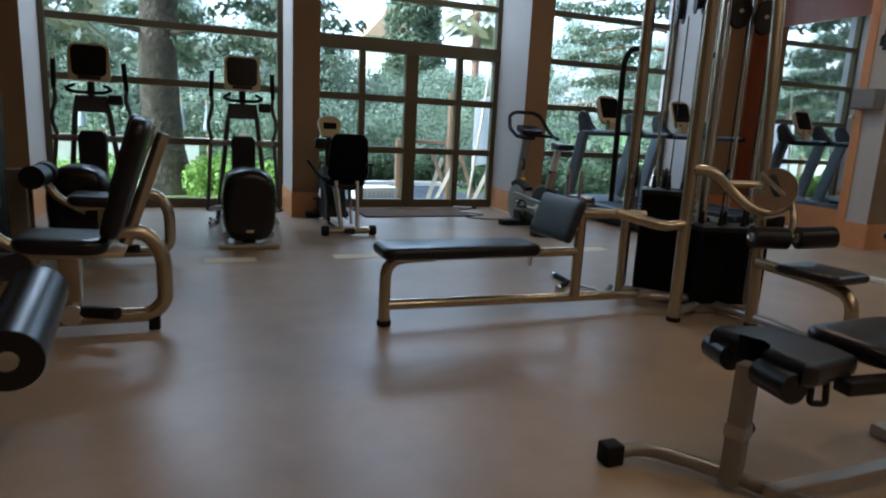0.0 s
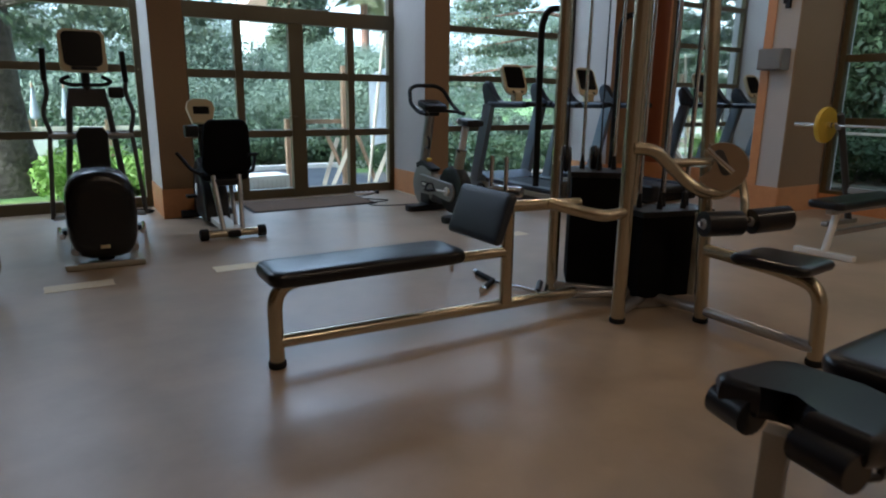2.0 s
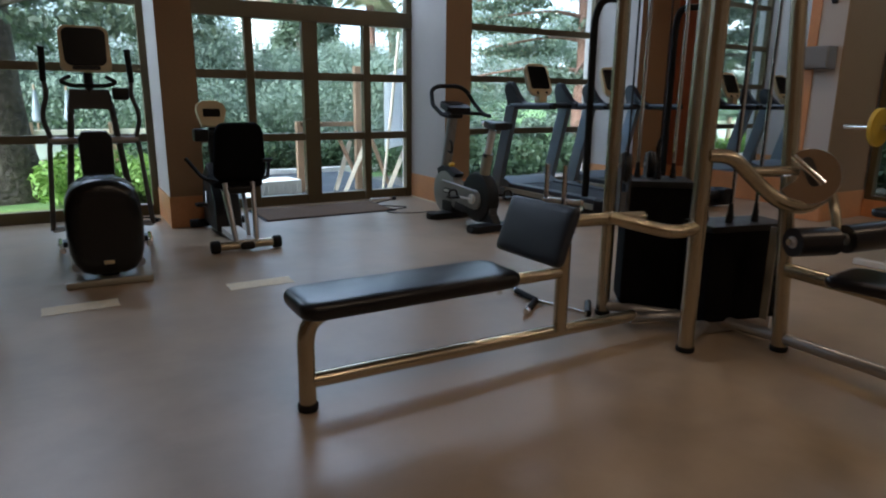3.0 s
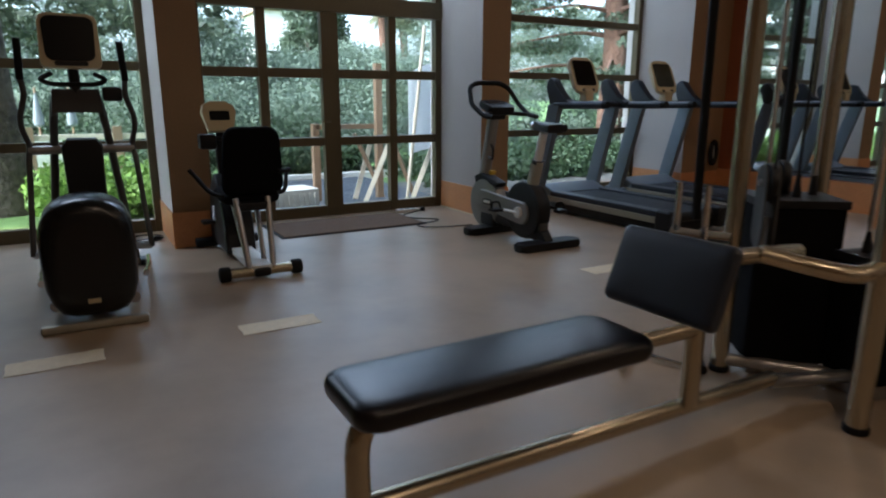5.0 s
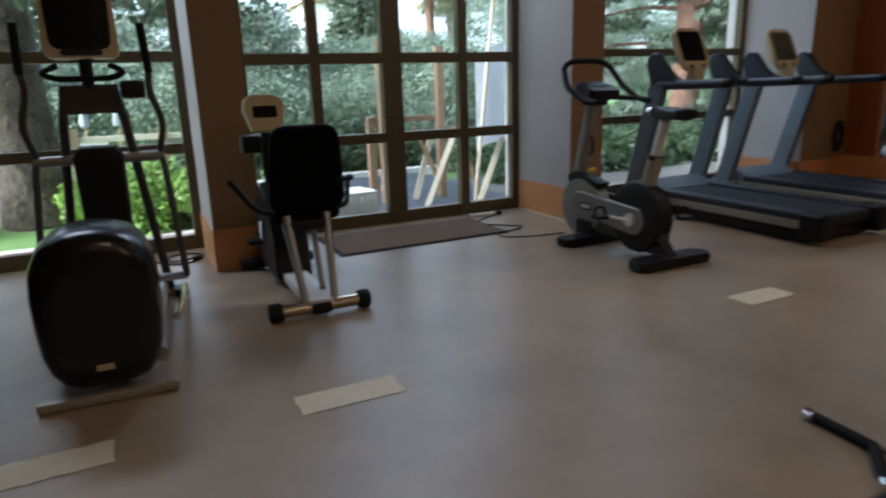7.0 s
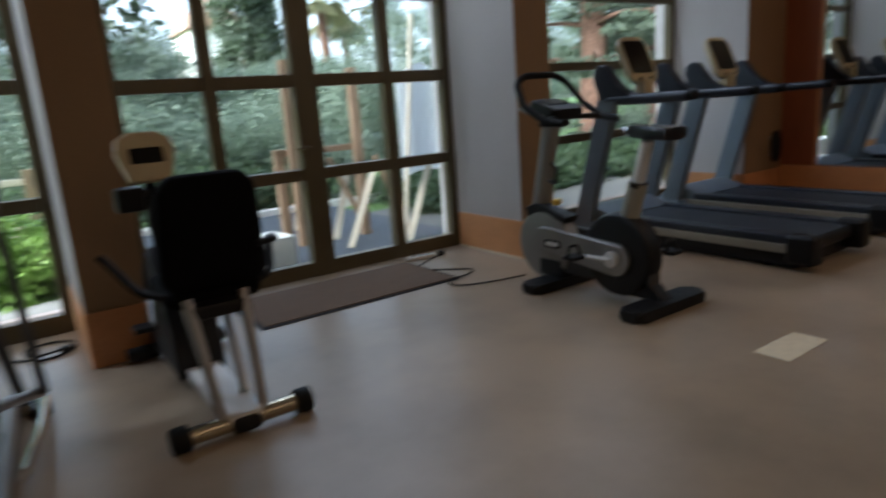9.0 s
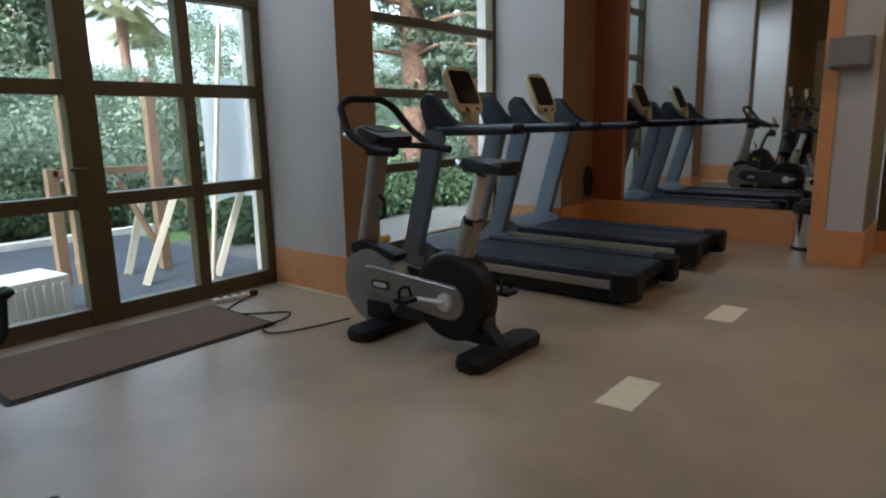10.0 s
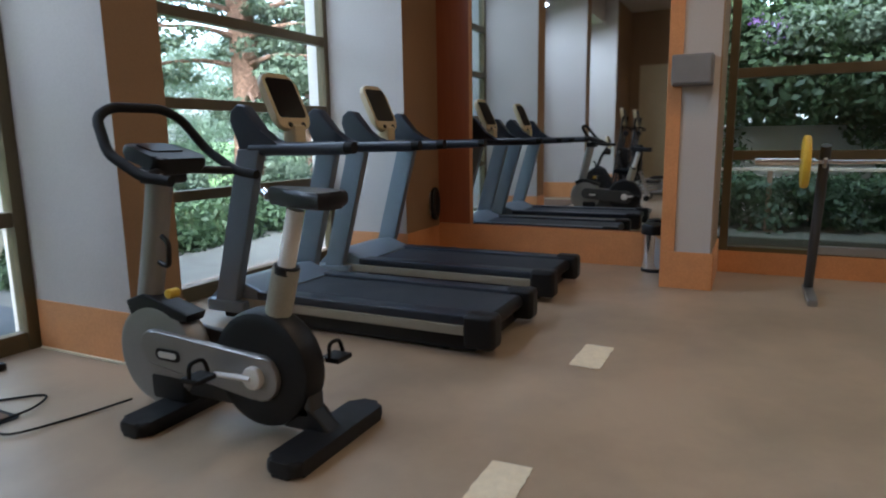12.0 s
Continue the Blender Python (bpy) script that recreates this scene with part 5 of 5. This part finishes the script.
hedge("hedge", (6.4, 15.0, GZ), (16.0, 16.6, 0.75), 140, (0.3, 0.3, 0.3), 140, 0.06, LEAF_WOOD, "grey-green shrubs behind the dark ones", 15)
solo("raised_bed", box(BM(), (11.5, -4.0, GZ - 0.1), (13.98, 10.0, 0.06), 0.03), BED, "mossy earth bed below the shrubs", "garden bed", kind="structure")
hedge("hedge", (12.0, -1.5, 0.15), (12.9, 9.5, 0.62), 170, (0.28, 0.30, 0.22), 170, 0.05, LEAF_DARK, "dark glossy shrubs by the side window", 6)
hedge("shrub_bank", (12.8, -2.0, 1.75), (13.9, 10.5, 6.5), 300, (0.7, 0.8, 0.5), 420, 0.065, LEAF_DARK, "tall dark shrubs beyond the side window", 7)
hedge("shrub_bank", (12.9, 6.4, 0.5), (13.8, 10.5, 1.9), 60, (0.4, 0.5, 0.4), 300, 0.06, LEAF_DARK, "tall dark shrubs beyond the side window", 9)
hedge("shrub_bank", (12.9, -2.0, 0.7), (13.8, 4.9, 1.9), 60, (0.4, 0.5, 0.4), 300, 0.06, LEAF_DARK, "tall dark shrubs beyond the side window", 10)
# unseen upper part is added height that blocks sky light from the side window
hedge("shrub_bank", (14.9, -7.0, 0.5), (18.0, 12.5, 13.5), 430, (1.3, 1.3, 1.2), 420, 0.12, LEAF_DARK, "dense dark trees behind the garden wall", 11)
# lit foliage among the dark shrubs: the sunlight is painted by paler leaves
hedge("sunlit_shrub", (12.6, 4.3, 2.35), (12.9, 5.5, 2.75), 9, (0.3, 0.32, 0.2), 200, 0.05, LEAF_WOOD, "shrub sprays with sunlight put into their paler leaf colour", 12)
cf_, kf_ = clumps((12.3, 5.6, 2.4), (12.5, 6.0, 3.0), 4, (0.12, 0.14, 0.14), 8)
leaves("blossom", PETAL, cf_, kf_, 16, 0.028, 8, None, "purple blossom on the tall shrubs", "flowers", "stuff")
rl = thing("garden_rail", (12.0, 4.0, 0.06), "thin pale timber rail above the low shrubs", "rail")
part("rail", box(BM(), (-0.02, -5.0, 0.735), (0.02, 5.0, 0.775), 0.006), PALETIMBER, rl)
for y in (-4.9, -1.6, 1.7, 5.0):
    part("post", box(BM(), (-0.03, y - 0.03, 0.0), (0.03, y + 0.03, 0.735), 0.006), TIMBER, rl)
cf_, kf_ = clumps((1.2, 13.4, 0.0), (3.2, 14.2, 0.35), 12, (0.18, 0.18, 0.1), 18)
leaves("flower_bed", leaf_material("pink_petal", (0.5, 0.18, 0.2), (0.6, 0.3, 0.3), (0.75, 0.55, 0.5)), cf_, kf_, 40, 0.03, 18, None, "small pink flowers behind the hedge", "flowers", "stuff")


def conifer(at, r, height, bark, seed, low, spread, label):
    """A big conifer: a tapered trunk with roots, long level limbs and hanging needle sprays."""
    root = thing("conifer", at, label, "tree")
    rng = random.Random(seed)
    bm = BM()
    pts = [(0.03 * math.sin(z * 1.3 + seed), 0.03 * math.cos(z * 1.1), z) for z in [height * i / 14 for i in range(15)]]
    rings = []
    for i, p in enumerate(pts):
        k = r * (1 - 0.6 * i / 14) * (1.35 if i == 0 else 1.0)
        rings.append([bm.verts.new((p[0] + k * (1 + rng.uniform(-0.07, 0.07)) * math.cos(6.2832 * j / 18), p[1] + k * (1 + rng.uniform(-0.07, 0.07)) * math.sin(6.2832 * j / 18), p[2])) for j in range(18)])
    for a, b in zip(rings, rings[1:]):
        for j in range(18):
            bm.faces.new((a[j], a[(j + 1) % 18], b[(j + 1) % 18], b[j]))
    bm.faces.new(rings[-1])
    part("trunk", bm, bark, root, "thick rough trunk")
    cs, rs = [], []
    z, turn = low, rng.uniform(0, 6)
    while z < height - 0.5:
        for k in range(3):
            turn += 2.1 + rng.uniform(-0.3, 0.3)
            ln = spread * (1 - 0.55 * (z / height)) * rng.uniform(0.7, 1.1)
            d = Vector((math.cos(turn), math.sin(turn), 0))
            limb = [Vector((0, 0, z)) + d * (r * 0.4), Vector((0, 0, z + 0.1)) + d * ln * 0.4, Vector((0, 0, z - 0.15 * ln * 0.4)) + d * ln]
            part("limb", tube(BM(), smooth_path(limb, 4), 0.05 * (1 + r), sides=7, taper=0.012), bark, root)
            for i in range(1, 9):
                t = 0.3 + 0.7 * i / 8
                c = limb[0].lerp(limb[2], t)
                for s in (-1, 1):
                    side = Vector((-d.y, d.x, 0)) * s * rng.uniform(0.1, 0.65)
                    cs.append(tuple(c + side + Vector((0, 0, rng.uniform(-0.25, 0.08)))))
                    rs.append((0.36, 0.36, 0.12))
        z += rng.uniform(0.5, 0.85)
    leaves("crown", LEAF_PINE, cs, rs, 42, 0.075, seed, root, "flat sprays of dark needles", droop=0.4)
    return root


conifer((0.95, 13.4, GZ), 0.35, 11.0, BARK, 2, 2.7, 3.6, "large conifer with thick grey trunk close to the window")
conifer((14.3, 16.0, GZ), 0.36, 11.0, REDBARK, 5, 2.3, 4.6, "tall conifer with reddish trunk behind the terrace")
conifer((16.5, 15.7, GZ), 0.40, 11.0, REDBARK, 9, 2.4, 4.2, "tall conifer with reddish trunk further back")
conifer((-4.5, 17.0, GZ), 0.32, 10.0, BARK, 12, 2.0, 3.6, "tall conifer at the edge of the lawn")


def cypress(at, h, r, seed):
    root = thing("cypress", at, "tall narrow dark cypress against the sky", "tree")
    part("trunk", tube(BM(), [(0, 0, 0), (0, 0, h * 0.5)], 0.25, taper=0.1), BARK, root)
    rng = np.random.default_rng(seed)
    z = rng.uniform(0.08, 1.0, 150)
    a = rng.uniform(0, 6.28, 150)
    rr = r * np.clip(np.minimum((z) * 5, (1.02 - z) * 2.2), 0.05, 1) * rng.uniform(0.3, 0.85, 150)
    c = np.stack([rr * np.cos(a), rr * np.sin(a), z * h], 1)
    leaves("crown", LEAF_PINE, c, np.tile((0.6, 0.6, 0.9), (150, 1)), 90, 0.17, seed, root, "dense dark foliage", droop=-0.6)
    return root


cypress((15.0, 43.0, GZ), 13.5, 1.9, 21)
cypress((16.8, 44.5, GZ), 11.5, 1.6, 22)


def palm(at, h, seed):
    root = thing("palm_tree", at, "fan palm with drooping tan and green fronds", "tree")
    part("trunk", tube(BM(), smooth_path([(0, 0, 0), (0.1, 0, h * 0.5), (0, 0.1, h)], 6), 0.26, sides=12, taper=0.2), REDBARK, root)
    rng = random.Random(seed)
    for i in range(64):
        a, e = rng.uniform(0, 6.283), rng.uniform(-0.9, 1.2)
        d = Vector((math.cos(a) * math.cos(e), math.sin(a) * math.cos(e), math.sin(e)))
        base, tip = Vector((0, 0.1, h)), Vector((0, 0.1, h)) + d * rng.uniform(1.2, 1.7)
        bm = BM()
        side = d.cross(Vector((0, 0, 1))).normalized()
        for k in range(22):
            f = -1.3 + 2.6 * k / 21
            q = tip + (d * math.cos(f) + side * math.sin(f)) * 0.85 + Vector((0, 0, -0.35 * abs(f) - 0.15))
            w = side * 0.032 + d * 0.01
            bm.faces.new([bm.verts.new(x) for x in (base.lerp(tip, 0.85) - w * 0.3, (tip + q) / 2 - w, q, (tip + q) / 2 + w)])
        part("frond", bm, LEAF_PALM, root)
    return root


palm((16.3, 35.0, GZ), 7.6, 31)
palm((19.0, 38.0, GZ), 7.0, 32)
palm((-3.0, 26.0, GZ), 5.0, 33)


def woods(name, x0, x1, y, depth, h, n, seed, label):
    """A far belt of trees of uneven height."""
    rng = np.random.default_rng(seed)
    x = rng.uniform(x0, x1, n)
    top = h * (0.72 + 0.28 * np.sin(x * 0.55 + seed) * np.sin(x * 0.23)) * rng.uniform(0.9, 1.08, n)
    z = rng.uniform(0.02, 1.0, n) ** 0.8 * top
    c = np.stack([x, y + rng.uniform(0, depth, n) + 0.3 * z, z + GZ], 1)
    return leaves(name, LEAF_WOOD, c, np.tile((1.1, 0.9, 0.8), (n, 1)) * rng.uniform(0.6, 1.2, (n, 1)), 380, 0.062, seed, None, label, "trees", "stuff")


woods("woodland", -26, 6, 27.5, 8, 9.5, 760, 41, "dense green woodland beyond the lawn")
woods("woodland", 6, 18, 28.5, 6, 5.0, 360, 42, "lower green trees beyond the terrace")
woods("woodland", 17, 44, 27.0, 8, 9.0, 560, 43, "green trees beyond the terrace")
woods("woodland", -8, 3, 22.3, 3, 3.2, 110, 44, "leafy bushes at the edge of the lawn")
woods("woodland", 3, 14, 20.5, 2.5, 3.0, 120, 45, "leafy bushes behind the terrace")


def gabled_house(at):
    root = thing("house", at, "pale stone house with a steep clay roof among trees", "house")
    part("wall", box(BM(), (-2, -3, 0), (2, 3, 8.2)), STUCCO, root)
    bm = BM()
    slab(bm, [(-2.3, 8.2), (2.3, 8.2), (0, 10.8)], 6.6, plane_frame((0, 0, 0), (1, 0, 0), (0, 0, 1)))
    part("roof", bm, ROOF, root)
    for x in (-1.4, 0.5):
        part("window", box(BM(), (x, -3.06, 3.6), (x + 0.9, -2.96, 5.2)), SCREEN, root)
    return root


gabled_house((17.3, 58.0, GZ))


# closed parasols on the far side of the lawn
def parasol(at):
    root = thing("closed_parasol", at, "closed pale parasol standing across the lawn", "parasol")
    part("pole", tube(BM(), [(0, 0, 0), (0, 0, 1.75)], 0.025), TIMBER, root)
    part("canopy", lathe(BM(), [(0.02, 0.85), (0.10, 0.9), (0.115, 1.0), (0.06, 1.35), (0.02, 1.66), (0.0, 1.68)], (0, 0, 0)), GREYCLOTH, root, "folded pale cloth")
    part("base", disc(BM(), (0, 0, 0.03), (0, 0, 1), 0.28, 0.06, 0.01), STUCCO, root)
    return root


for i, (x, y) in enumerate(((1.18, 20.75), (1.85, 20.7), (-1.3, 20.8))):
    q = parasol((x, y, GZ)) if i == 0 else copy_thing(q, pose(x, y, GZ))


# timber frame with slanted braces on the terrace
def timber_frame():
    root = thing("timber_frame", (4.9, 12.6, GZ + 0.05), "weathered timber frame with slanted pale braces on the terrace", "garden frame")
    for x, y, h in ((0.90, -0.6, 1.95), (0.10, -0.6, 2.05), (-0.04, -0.5, 1.1)):
        part("post", box(BM(), (x - 0.05, y - 0.05, 0), (x + 0.05, y + 0.05, h), 0.006), TIMBER, root)
    for x0, x1, y, h in ((0.50, 0.86, -0.60, 0.76), (0.40, 0.90, -1.19, 0.80), (1.00, 1.50, -1.43, 0.78), (0.43, 0.62, 0.40, 0.60)):
        part("brace", tube(BM(), [(x0, y, 0.0), (x1, y + 0.25, h)], 0.045, sides=4), PALETIMBER, root, "pale slanted brace")
    for x0, x1, y in ((0.95, 0.55, -0.62), (1.30, 0.95, -1.0)):
        part("cross_brace", tube(BM(), [(x0, y, 0.0), (x1, y + 0.1, 0.95)], 0.035, sides=4), TIMBER, root)
    part("beam", box(BM(), (-0.04, -0.55, 1.02), (0.95, -0.48, 1.09), 0.006), TIMBER, root)
    return root


timber_frame()
pb = thing("planter_box", (4.12, 11.02, GZ + 0.05), "pale ribbed planter box on the terrace", "planter", turn=8)
part("body", box(BM(), (-0.32, -0.22, 0), (0.32, 0.22, 0.36), 0.015), STUCCO, pb)
for k in range(9):
    part("rib", box(BM(), (-0.30 + 0.068 * k, -0.235, 0.02), (-0.27 + 0.068 * k, -0.215, 0.31), 0.004), STUCCO, pb)
cv = thing("white_screen", (6.4, 11.45, GZ + 0.05), "white canvas sheet on a leaning pole outside the door", "screen")
bm = BM()
rows_ = []
for i in range(13):
    t = i / 12
    rows_.append([bm.verts.new((-0.55 + 1.3 * t, -0.35 + 0.9 * t + 0.10 * math.sin(t * 9), z * (1 - 0.25 * abs(t - 0.4)))) for z in (0.75, 1.1, 1.5, 1.95)])
for a, b in zip(rows_, rows_[1:]):
    for j in range(3):
        bm.faces.new((a[j], b[j], b[j + 1], a[j + 1]))
bmesh.ops.solidify(bm, geom=bm.faces[:], thickness=0.01)
part("sheet", bm, CANVAS, cv, "white canvas sheet")
part("pole", tube(BM(), [(-0.62, -0.40, 0.0), (-0.30, -0.36, 2.4)], 0.022), PALETIMBER, cv)
part("pole", tube(BM(), [(0.72, 0.50, 0.0), (0.72, 0.50, 2.0)], 0.022), PALETIMBER, cv)
